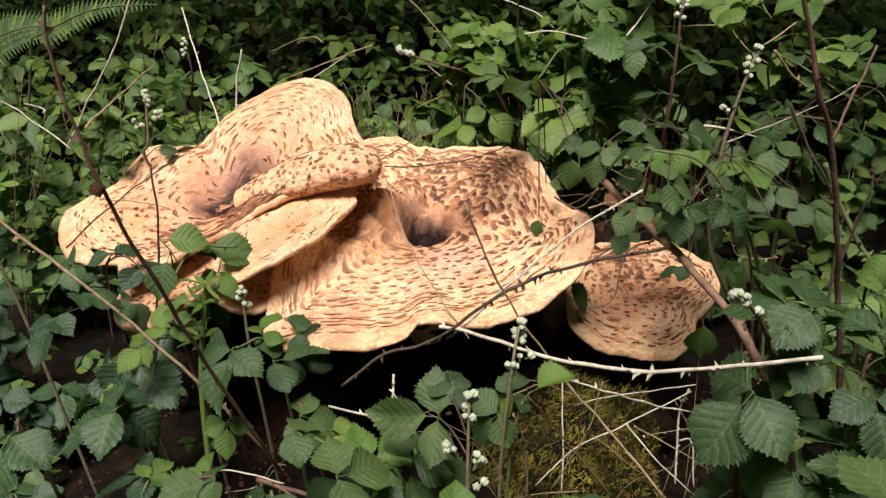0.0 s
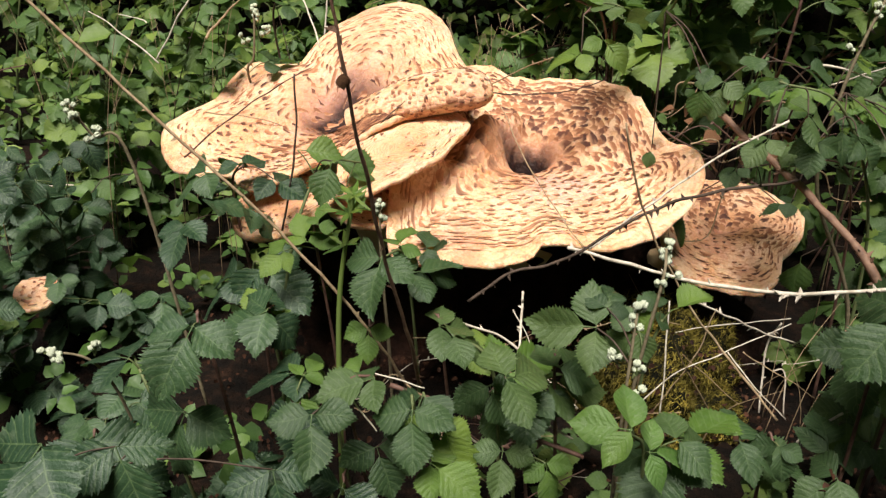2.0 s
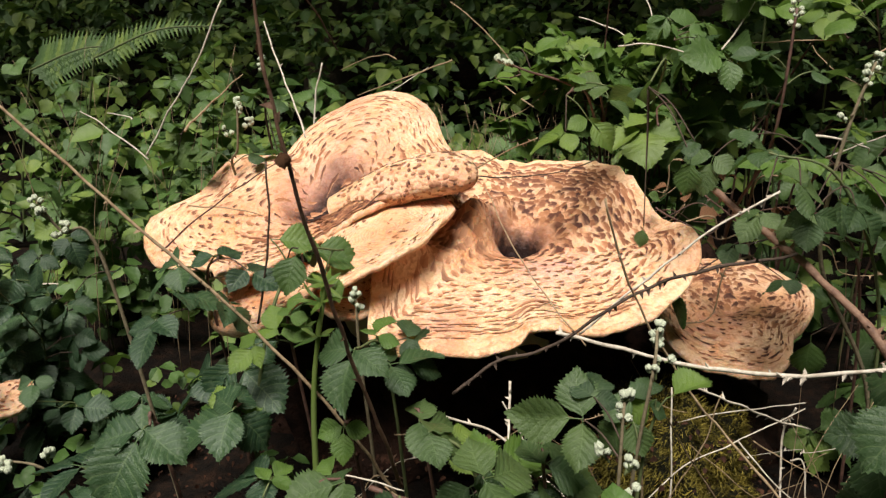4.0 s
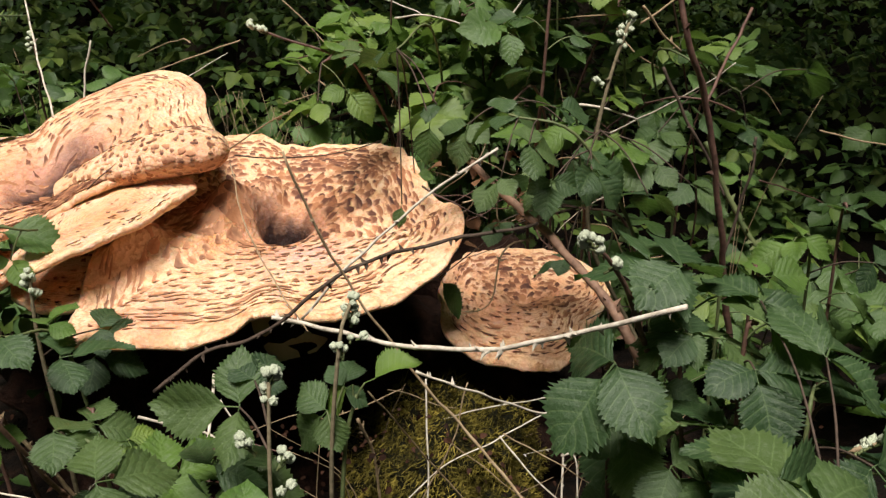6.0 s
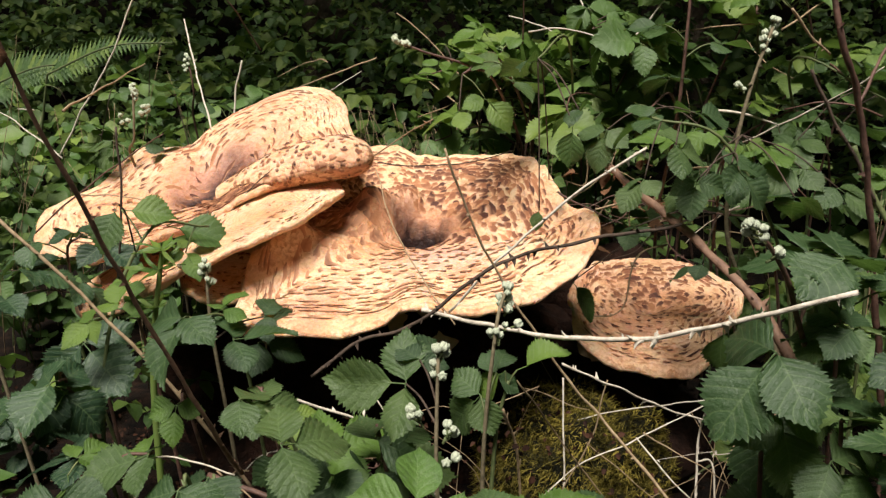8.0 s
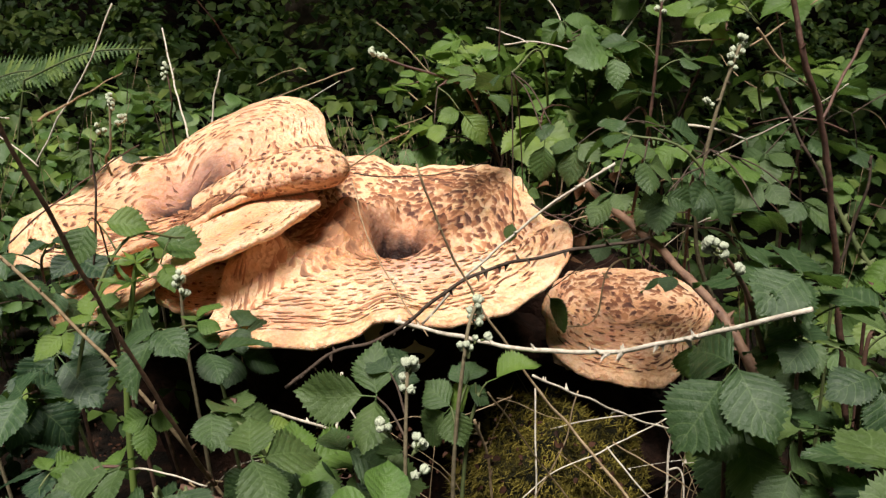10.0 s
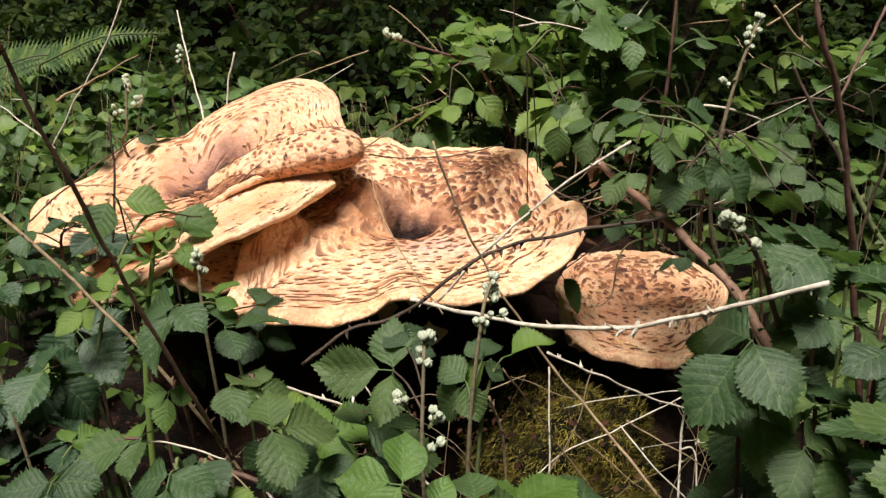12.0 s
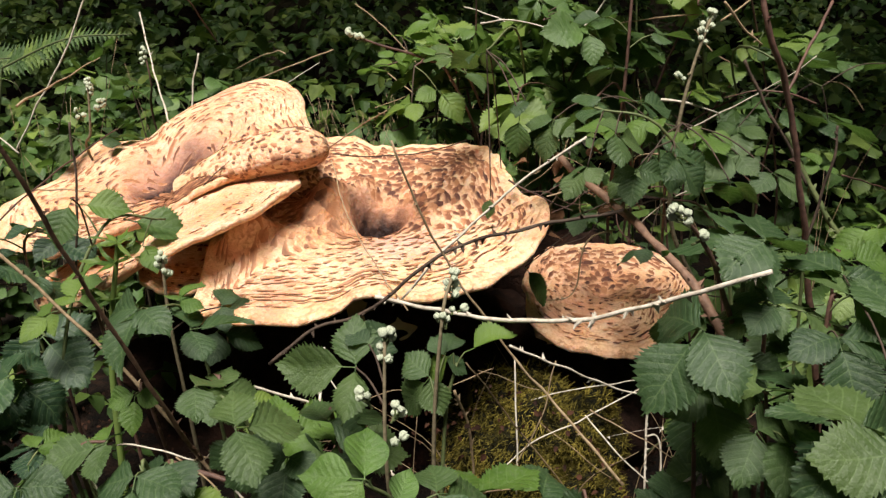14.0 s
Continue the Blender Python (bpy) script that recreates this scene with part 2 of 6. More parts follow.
def prickles(bm, line, count, size, rng):
    for _ in range(count):
        i = rng.randrange(1, len(line) - 1)
        way = (line[i + 1] - line[i - 1]).normalized()
        out = way.orthogonal().normalized()
        out.rotate(Matrix.Rotation(rng.uniform(0, math.tau), 3, way))
        q = line[i].lerp(line[i + 1], rng.random())
        cross = way.cross(out)
        s = size * rng.uniform(0.6, 1.2)
        base = [bm.verts.new(q + s * 0.28 * (math.cos(k) * way * 1.5 + math.sin(k) * cross)) for k in (0, 2.1, 4.2)]
        tip = bm.verts.new(q + out * s - way * s * 0.35)
        for k in range(3):
            bm.faces.new((base[k], base[(k + 1) % 3], tip))


# ---- the bracket fungus ----
def around(rows, n, smooth):
    """Periodic, softened values at n angles from rows of (degrees, value, ...)."""
    ang = np.array([r[0] for r in rows], float)
    grid = np.arange(n) * 360 / n - 180
    cols = []
    half = max(1, int(3 * smooth * n / 360))
    k = np.exp(-0.5 * (np.arange(-half, half + 1) * 360 / n / smooth) ** 2)
    k /= k.sum()
    for c in range(1, len(rows[0])):
        v = np.interp(grid, ang, [r[c] for r in rows], period=360)
        cols.append(np.convolve(np.r_[v[-half:], v, v[:half]], k, "valid"))
    return np.array(cols)


class Cap:
    """A bracket cap: its edge by rows of degrees, radius, height, rise and roll, round a sunken middle."""

    def __init__(self, middle, mid_z, rows, sink=0.03, sink_r=0.13, thick=0.022, smooth=3.5, wave=0.003, seed=0, dash=1.0, pale=0.0, dent=None, notch=None, crimp=0.006, zones=(), hole=None, swells=(), bloom=()):
        rows = sorted((*r, 1.2, 0.0)[:5] if len(r) == 3 else r for r in rows)
        self.n = 240
        self.swells, self.bloom = swells, bloom
        self.edge, self.body = around(rows, self.n, smooth), around(rows, self.n, 15.0)
        self.c, self.mid_z, self.sink, self.sink_r, self.thick, self.wave, self.seed, self.dash, self.pale, self.dent, self.notch, self.crimp, self.zones, self.hole = middle, mid_z, sink, sink_r, thick, wave, seed, dash, pale, dent, notch, crimp, zones, hole

    def at(self, deg, r):
        """The top at an angle and a share of the radius, and the radius there."""
        g = (deg + 180) / 360 * self.n
        i, f = int(math.floor(g)) % self.n, g - math.floor(g)
        big, z, rise, roll = self.edge[:, i] * (1 - f) + self.edge[:, (i + 1) % self.n] * f
        broad = self.body[1, i] * (1 - f) + self.body[1, (i + 1) % self.n] * f
        a = radians(deg)
        big *= 1 + (0.012 * noise.noise(Vector((a * 9, self.seed, 0))) + 0.007 * noise.noise(Vector((a * 26, self.seed, 4)))) * r
        if self.notch:
            big *= 1 - self.notch[2] * math.exp(-(((deg - self.notch[0]) / self.notch[1]) ** 2)) * r ** 5
        x, y = self.c[0] + r * big * math.cos(a), self.c[1] + r * big * math.sin(a)
        h = self.mid_z + (broad - self.mid_z) * r ** rise + (z - broad) * r ** 4 - self.sink * math.exp(-((r / self.sink_r) ** 2))
        t = min(max((r - 0.55) / 0.45, 0), 1.03)
        h -= roll * t ** 3
        q = Vector((x, y, 0.3 * self.seed))
        h += self.wave * (noise.noise(q * 14) + 0.5 * noise.noise(q * 37)) * min(1, r * 2)
        h += 0.0016 * noise.noise(q * 62) * min(1, r * 3) + 0.0008 * noise.noise(q * 150)
        h += 0.0016 * r * math.sin(r * 62 + 5 * noise.noise(q * 9)) * 0.5
        if self.hole:
            d = math.hypot((x - self.hole[0]) / 1.35, y - self.hole[1]) * (1 + 0.35 * noise.noise(q * 40))
            h -= self.hole[3] * math.exp(-((d / self.hole[2]) ** 2.4)) + 0.16 * self.hole[3] * math.exp(-((d / (2.4 * self.hole[2])) ** 2))
            h += 0.008 * math.exp(-((d / (1.8 * self.hole[2])) ** 2)) * noise.noise(q * 90)
        h += self.crimp * r ** 7 * (noise.noise(Vector((a * 5.0, self.seed, 8))) + 0.5 * noise.noise(Vector((a * 12.0, self.seed, 9))))
        h += sum(s[5] * self.mound(x, y, *s[:5]) for s in self.swells)
        if self.dent:
            h -= self.dent[3] * self.dented(x, y)
        return Vector((x, y, h)), big

    @staticmethod
    def mound(x, y, cx, cy, along, across, turn):
        """A soft swelling: its middle, its half lengths and the degrees by which it is turned."""
        c, n = math.cos(radians(turn)), math.sin(radians(turn))
        u, v = (x - cx) * c + (y - cy) * n, (y - cy) * c - (x - cx) * n
        return math.exp(-((u / along) ** 2 + (v / across) ** 2))

    def dented(self, x, y):
        return math.exp(-((x - self.dent[0]) ** 2 + (y - self.dent[1]) ** 2) / self.dent[2] ** 2)

    def build(self, thing, flakes=1.0, flake_size=1.0, turns=150, rings=44):
        rs = [(i / rings) ** 0.85 for i in range(1, rings + 1)]
        verts, faces, rad, far = [self.at(0, 0)[0]], [], [0.0], [0.0]
        profile = [(r, 0.0) for r in rs]
        th = self.thick
        profile += [(1.012, 0.16), (1.016, 0.36), (1.01, 0.56), (0.99, 0.72)]
        under = [(0.93, 0.95), (0.85, 1.15), (0.7, 1.5), (0.5, 2.0), (0.3, 2.6), (0.14, 3.3)]
        profile += under
        for r, d in profile:
            for k in range(turns):
                deg = k * 360 / turns - 180
                p, _ = self.at(deg, r)
                verts.append(p - Vector((0, 0, d * th)))
                far.append(r)
                tint = self.mound(p.x, p.y, self.dent[0], self.dent[1], 0.060, 0.060, 0) if self.dent else 0
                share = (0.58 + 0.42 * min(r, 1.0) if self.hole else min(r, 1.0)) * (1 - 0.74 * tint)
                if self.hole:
                    # low values at the hole pick the shade-darkened end of the heart colours
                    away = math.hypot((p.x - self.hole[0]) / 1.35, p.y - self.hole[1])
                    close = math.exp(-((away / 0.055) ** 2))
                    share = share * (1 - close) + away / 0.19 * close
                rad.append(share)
        verts.append(self.at(0, 0)[0] - Vector((0, 0, 3.6 * th)))
        rad.append(0.5)
        far.append(0.0)
        m = len(profile)
        mats = []
        for k in range(turns):
            faces.append((0, 1 + k, 1 + (k + 1) % turns))
            mats.append(0)
        for j in range(m - 1):
            a, b = 1 + j * turns, 1 + (j + 1) * turns
            for k in range(turns):
                faces.append((a + k, b + k, b + (k + 1) % turns, a + (k + 1) % turns))
                mats.append(1 if j >= rings + 3 else 0)
        last = 1 + (m - 1) * turns
        for k in range(turns):
            faces.append((last + k, len(verts) - 1, last + (k + 1) % turns))
            mats.append(1)
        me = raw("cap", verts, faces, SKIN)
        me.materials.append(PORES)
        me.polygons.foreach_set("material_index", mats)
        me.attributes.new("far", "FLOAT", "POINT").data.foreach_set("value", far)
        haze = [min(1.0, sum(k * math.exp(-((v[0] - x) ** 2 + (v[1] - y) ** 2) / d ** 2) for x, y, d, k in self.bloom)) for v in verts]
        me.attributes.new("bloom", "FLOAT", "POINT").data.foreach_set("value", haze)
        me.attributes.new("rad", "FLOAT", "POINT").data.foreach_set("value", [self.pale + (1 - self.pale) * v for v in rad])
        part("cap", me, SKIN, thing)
        self.flakes(thing, flakes, flake_size)

    def zone(self, deg):
        """Size, length outwards, number and darkness of the scales towards an angle."""
        out = [1.0, 1.0, 1.0, 1.0]
        for at, half, *values in self.zones:
            k = math.exp(-((((deg - at + 180) % 360 - 180) / half) ** 2))
            out = [o + (v - 1) * k for o, v in zip(out, values)]
        return out

    def flakes(self, thing, share, size):
        """Ragged scales in uneven rings: broad crescents in the middle, thin dashes crowded towards the edge."""
        rng = random.Random(self.seed + 7)
        verts, faces, tone = [], [], []
        mean = float(self.edge[0].mean())
        r, step = 0.13, 0.0
        while r < 0.955:
            line = min(1.0, max(0.0, (r - 0.56) / 0.30))
            count = int(math.tau * r * mean / (0.0120 * size))
            shift = rng.random()
            for k in range(count):
                deg = (k + shift + rng.uniform(-0.40, 0.40)) / count * 360 - 180
                big_er, longer, more, dark = self.zone(deg)
                q0 = Vector((math.cos(radians(deg)) * r * mean, math.sin(radians(deg)) * r * mean, self.seed * 3.0))
                rr = r + 0.022 * noise.noise(q0 * 30) + rng.uniform(-0.36, 0.36) * step
                patch = 1.0 + 0.7 * noise.noise(q0 * 13)
                if rng.random() > share * more * (0.92 - 0.10 * line) * min(1.0, 0.60 + 0.50 * patch) or rr > 0.955 - 0.05 * rng.random():
                    continue
                p, big = self.at(deg, rr)
                if self.hole and math.hypot((p.x - self.hole[0]) / 1.35, p.y - self.hole[1]) < 0.036:
                    continue
                if self.dent:
                    big_er *= 1 + 0.55 * max(0.0, 1 - r / 0.42)
                    dark *= 1 + 0.5 * max(0.0, 1 - r / 0.42)
                ahead, beside = self.at(deg, rr + 0.02)[0] - p, self.at(deg + 1.0, rr)[0] - p
                steep, slant = ahead.length / (0.02 * big), beside.length / (big * rr * radians(1.0))
                w = max(slant, 1.0) ** -0.6 * size * big_er * rng.uniform(0.0030, 0.0064) * (1 + 0.30 * line) * (0.65 + 0.4 * patch) / (self.dash * longer) ** 0.5
                l = max(steep, 1.0) ** -0.6 * size * big_er * rng.uniform(0.0030, 0.0058) * (1 - 0.58 * line) * (0.65 + 0.4 * patch) * self.dash * longer
                if self.dent and r < 0.42:
                    w, l = w * 1.3, l * 0.75
                if rng.random() < 0.14 + 0.2 * line:
                    w *= rng.uniform(1.4, 2.2)
                lean, bow = rng.uniform(-0.3, 0.3), rng.uniform(0.1, 0.55)
                start, n = len(verts), 11
                verts.append(p + Vector((0, -0.0002, 0.0012)))
                tone.append(min(1.0, rng.uniform(0.60, 1.0) * dark))
                for q in range(n):
                    a = q * math.tau / n
                    j = rng.uniform(0.62, 1.30)
                    dv = math.sin(a) * l * j - bow * l * math.cos(a) ** 2
                    du = math.cos(a) * w * j * (1.1 if math.sin(a) < 0 else 0.85) + lean * dv
                    v, _ = self.at(deg + math.degrees(du / (big * rr)), min(rr + dv / big, 0.985))
                    verts.append(v + Vector((0, -0.0001, 0.0003 + (0.0011 if math.sin(a) > 0.2 else 0.0))))
                    tone.append(max(0.0, min(1.0, (rng.uniform(0.25, 0.70) + 0.30 * math.sin(a)) * dark)))
                faces += [(start, start + 1 + q, start + 1 + (q + 1) % n) for q in range(n)]
            step = 0.0118 * size / mean * (1 - 0.52 * line)
            r += step
        me = raw("scale_layer", verts, faces, FLAKE)
        me.attributes.new("tone", "FLOAT", "POINT").data.foreach_set("value", tone)
        tagged(part("scale_layer", me, FLAKE, thing, "reddish brown flattened scales in rings"), kind="stuff")


def folded_lip(thing, line, radii, seed):
    """The cap's edge rolled over into a thick rounded fold: a tapered roll with its own scales."""
    line = curve_points(line, 10)
    n, sides = len(line), 40
    rng = random.Random(seed)

    def at(u, a):
        k = min(max(u, 0), 1) * (n - 1)
        i = min(int(k), n - 2)
        c = line[i].lerp(line[i + 1], k - i)
        way = (line[i + 1] - line[i]).normalized()
        side = way.cross(Vector((0, 0, 1))).normalized()
        up = side.cross(way)
        end = min(1.0, math.sqrt(max(0.0, 1 - max(0.0, (u - 0.80) / 0.20) ** 2)))
        grow = min(1.0, 0.55 + 1.1 * u) * end
        wob = 1 + 0.05 * noise.noise(Vector((u * 6, math.cos(a) * 1.5, math.sin(a) * 1.5 + seed)))
        ca, sa = math.cos(a), math.sin(a)
        return c + (side * radii[0] * ca + up * radii[1] * (sa if sa > 0 else sa * 0.8)) * grow * wob

    verts, faces = [], []
    rows = 60
    for j in range(rows + 1):
        verts += [at(j / rows, k * math.tau / sides) for k in range(sides)]
    for j in range(rows):
        faces += [(j * sides + k, j * sides + (k + 1) % sides, (j + 1) * sides + (k + 1) % sides, (j + 1) * sides + k) for k in range(sides)]
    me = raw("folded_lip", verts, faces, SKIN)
    # rad drops towards the underside: the fold's shade painted as deeper orange skin
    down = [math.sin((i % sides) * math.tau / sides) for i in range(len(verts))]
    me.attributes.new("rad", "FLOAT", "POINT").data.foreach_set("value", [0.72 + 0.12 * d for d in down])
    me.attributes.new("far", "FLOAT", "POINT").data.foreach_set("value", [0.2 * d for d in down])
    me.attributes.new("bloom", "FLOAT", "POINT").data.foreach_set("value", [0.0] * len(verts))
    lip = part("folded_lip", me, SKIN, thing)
    verts, faces, tone = [], [], []
    long = sum((b - a).length for a, b in zip(line, line[1:]))
    for j in range(22):
        for k in range(12):
            u = 0.10 + 0.88 * (j + rng.uniform(-0.3, 1.3)) / 22
            a0 = -0.9 + 2.9 * (k + (0.5 if j % 2 else 0.0) + rng.uniform(-0.45, 0.45)) / 12
            if rng.random() < 0.20:
                continue
            w, l = rng.uniform(0.0016, 0.0044), rng.uniform(0.0016, 0.0040)
            if a0 > 1.2:
                w, l = w * 1.3, l * 0.6
            start, m = len(verts), 9
            core = at(u, a0)
            out = (at(u, a0) - at(u, a0 + math.pi)).normalized() * 0.0007
            verts.append(core + 1.7 * out)
            tone.append(rng.uniform(0.40, 0.80))
            for q in range(m):
                b, z = q * math.tau / m, rng.uniform(0.65, 1.3)
                v = at(u + math.cos(b) * w * z / long, a0 + math.sin(b) * l * z / 0.03)
                verts.append(v + out * (0.5 if math.sin(b) > 0 else 1.4))
                tone.append(max(0.0, rng.uniform(0.3, 0.7) - 0.25 * math.sin(b)))
            faces += [(start, start + 1 + q, start + 1 + (q + 1) % m) for q in range(m)]
    me = raw("lip_scale_layer", verts, faces, FLAKE)
    me.attributes.new("tone", "FLOAT", "POINT").data.foreach_set("value", tone)
    tagged(part("lip_scale_layer", me, FLAKE, lip, "small brown scales on the fold"), kind="stuff")


def bracket(label, stem=None, **how):
    kw = {k: how.pop(k) for k in ("flakes", "flake_size", "turns", "rings") if k in how}
    thing = tagged(new("bracket_fungus"), label, "fungus", "bracket fungi on the stump")
    Cap(**how).build(thing, **kw)
    if stem:
        bm = bmesh.new()
        tube(bm, curve_points(stem, 6), 0.055, 0.075, 14, 0.3)
        part("stalk", bm, PORES, thing)
    return thing


bracket("broad cream bracket fungus with brown scales and a dark sunken middle", stem=[(-0.02, 1.10, 0.345), (-0.03, 1.13, 0.30), (-0.03, 1.16, 0.22)],
        middle=(-0.048, 1.090), mid_z=0.490, sink=0.018, sink_r=0.30, hole=(-0.024, 1.098, 0.020, 0.078), thick=0.014, seed=1, notch=(-86.0, 1.5, 0.045), flake_size=1.05, bloom=[(0.012, 0.985, 0.050, 0.75)],
        swells=[(-0.086, 1.088, 0.055, 0.029, 55, 0.064), (-0.178, 0.957, 0.045, 0.02, 50, 0.046), (-0.21, 0.9, 0.05, 0.04, 40, -0.024), (0.14, 1.06, 0.08, 0.05, 20, -0.038), (-0.055, 1.145, 0.03, 0.025, 0, 0.024), (-0.118, 0.995, 0.045, 0.022, 50, 0.016)],
        zones=[(-145, 36, 1.45, 1.15, 0.9, 0.72), (20, 55, 1.30, 1.0, 1.05, 1.1), (-90, 25, 1.0, 0.8, 1.25, 0.62)], smooth=3.0, rows=[
    (-157.1, 0.180, 0.520), (-137.5, 0.231, 0.490), (-126.8, 0.284, 0.452), (-120.1, 0.318, 0.440), (-116.1, 0.326, 0.440), (-109.9, 0.321, 0.446),
    (-102.5, 0.296, 0.441), (-94.4, 0.290, 0.449), (-88.5, 0.298, 0.457), (-85.1, 0.268, 0.472), (-82.2, 0.269, 0.474), (-75.7, 0.290, 0.461),
    (-64.1, 0.288, 0.463), (-52.7, 0.285, 0.468), (-42.4, 0.280, 0.485), (-33.2, 0.286, 0.505), (-25.8, 0.275, 0.530), (-15.6, 0.249, 0.546),
    (-1.3, 0.217, 0.562), (12, 0.204, 0.571), (40.3, 0.201, 0.583), (58, 0.189, 0.573), (75, 0.167, 0.573), (88.5, 0.172, 0.570),
    (98.9, 0.197, 0.585), (110.8, 0.203, 0.585), (138.5, 0.169, 0.570), (177.2, 0.165, 0.540)])
dome = bracket("large cream bracket fungus folded up into a scaly dome", stem=[(-0.29, 1.10, 0.46), (-0.24, 1.14, 0.38), (-0.20, 1.16, 0.28)],
        middle=(-0.283, 1.035), mid_z=0.560, sink=0.020, sink_r=0.22, dent=(-0.300, 1.074, 0.042, 0.030), crimp=0.004, thick=0.012, seed=2, bloom=[(-0.305, 1.085, 0.05, 0.5)], swells=[(-0.24, 1.17, 0.09, 0.08, 0, 0.020), (-0.34, 1.09, 0.03, 0.03, 0, -0.018), (-0.38, 1.09, 0.04, 0.04, 0, 0.012), (-0.24, 1.045, 0.035, 0.03, 0, -0.010)], smooth=4.0, flakes=0.85, flake_size=0.95, dash=0.95, pale=0.14, zones=[(160, 30, 1.0, 1.3, 1.3, 1.0), (75, 30, 1.0, 0.7, 1.1, 0.85), (-5, 22, 1.35, 1.0, 1.3, 1.0), (110, 18, 1.3, 1.0, 0.9, 1.1)], rows=[
    (-160.6, 0.164, 0.480, 0.85, 0.004), (-130.9, 0.179, 0.487, 0.85, 0), (-116.5, 0.143, 0.507, 0.85, 0), (-107.2, 0.058, 0.517, 0.85, 0),
    (-65.7, 0.045, 0.535, 0.9, 0), (-44, 0.052, 0.550, 0.9, 0), (-20, 0.075, 0.568, 1.0, 0.004),
    (0, 0.120, 0.588, 1.0, 0.008), (12, 0.165, 0.602, 0.9, 0.014), (23.7, 0.195, 0.610, 0.8, 0.016), (39.4, 0.206, 0.612, 0.6, 0.01), (50.2, 0.211, 0.624, 0.9, 0.004),
    (56.8, 0.245, 0.648, 0.9, 0.01), (68.3, 0.286, 0.682, 0.9, 0.014), (79.2, 0.311, 0.690, 0.9, 0.012), (91.3, 0.310, 0.676, 0.9, 0.012),
    (102.4, 0.292, 0.642, 0.9, 0.01), (114.5, 0.225, 0.606, 0.9, 0.006), (123.2, 0.185, 0.584, 0.9, 0.004), (130.9, 0.219, 0.600, 0.85, 0.006),
    (136.5, 0.268, 0.596, 0.85, 0.008), (142.7, 0.270, 0.560, 0.85, 0.004), (149.9, 0.268, 0.522, 0.85, 0), (156.8, 0.315, 0.517, 0.85, 0),
    (163.4, 0.326, 0.495, 0.85, 0.004), (168.7, 0.302, 0.462, 0.85, 0.004), (176.3, 0.259, 0.458, 0.85, 0.004)])
folded_lip(dome, [(-0.290, 1.070, 0.535), (-0.240, 1.066, 0.557), (-0.185, 1.062, 0.575), (-0.140, 1.060, 0.587), (-0.086, 1.066, 0.592)], (0.060, 0.032), 12)
bracket("pale tongue-shaped bracket fungus lapping over its neighbour", middle=(-0.20, 0.96), mid_z=0.540, crimp=0.002, sink=0.0, thick=0.011, seed=3, pale=0.45,
        flakes=0.12, flake_size=0.5, turns=110, rings=26, rows=[
    (-162, 0.095, 0.499), (-138, 0.120, 0.490), (-119, 0.114, 0.496), (-103, 0.092, 0.513), (-72, 0.063, 0.529), (-21, 0.057, 0.541),
    (0, 0.064, 0.549), (37, 0.101, 0.556), (66, 0.105, 0.570), (94, 0.095, 0.562), (152, 0.090, 0.525)])
bracket("smaller scaly bracket fungus low on the stump", stem=[(0.32, 1.20, 0.31), (0.30, 1.24, 0.26), (0.24, 1.25, 0.20)],
        middle=(0.31, 1.13), mid_z=0.372, sink=0.012, sink_r=0.2, thick=0.014, seed=4, pale=0.34, flake_size=1.0, zones=[(60, 60, 1.2, 1.0, 1.1, 1.1)], turns=120, rings=34, rows=[
    (-150, 0.139, 0.385, 1.6, 0), (-134, 0.182, 0.372, 1.8, 0), (-125, 0.166, 0.345, 2.0, 0), (-108, 0.136, 0.325, 2.2, 0), (-78, 0.133, 0.322, 2.2, 0), (-63, 0.123, 0.332, 2.0, 0),
    (-40, 0.098, 0.348, 1.8, 0), (-16, 0.118, 0.372, 2.0, 0), (20, 0.146, 0.394, 2.2, 0), (50, 0.124, 0.412, 2.2, 0), (80, 0.100, 0.418, 2.2, 0), (110, 0.096, 0.420, 2.2, 0), (140, 0.106, 0.416, 2.2, 0), (165, 0.110, 0.400, 2.0, 0)])
bracket("small pale bracket fungus under the larger ones", middle=(-0.36, 0.92), mid_z=0.462, crimp=0.002, sink=0.0, thick=0.012, seed=5, pale=0.45,
        flakes=0.4, flake_size=0.7, turns=90, rings=20, rows=[
    (-163, 0.067, 0.427), (-134, 0.055, 0.425), (-67, 0.065, 0.449), (-41, 0.076, 0.477), (27, 0.067, 0.485), (90, 0.080, 0.480), (150, 0.081, 0.444)])
bracket("small tan bracket fungus tucked under the lip", middle=(-0.25, 0.95), mid_z=0.462, crimp=0.002, sink=0.0, thick=0.010, seed=6, pale=0.45,
        flakes=0.3, flake_size=0.7, turns=80, rings=18, rows=[(-160, 0.06, 0.455), (-90, 0.065, 0.445), (-30, 0.06, 0.45), (60, 0.07, 0.47), (150, 0.07, 0.47)])
bracket("small pale bracket fungus half hidden by leaves", middle=(-0.744, 0.97), mid_z=0.283, crimp=0.002, sink=0.0, thick=0.010, seed=8, pale=0.45,
        flakes=0.5, flake_size=0.7, turns=80, rings=18, rows=[(-160, 0.030, 0.276), (-90, 0.032, 0.270), (-30, 0.030, 0.274), (60, 0.034, 0.290), (150, 0.034, 0.290)])


# ---- ground, stump, moss ----
def ground_z(x, y):
    p = Vector((x, y, 0))
    h = 0.12 + 0.05 * noise.noise(p * 1.7) + 0.018 * noise.noise(p * 7) + 0.008 * noise.noise(p * 22)
    far = min(max((y - 4.5) / 4.0, 0), 1)
    h += 3.4 * far * far * (3 - 2 * far)
    side = min(max((abs(x) - 4.0) / 5.0, 0), 1)
    return h + 1.5 * side * side


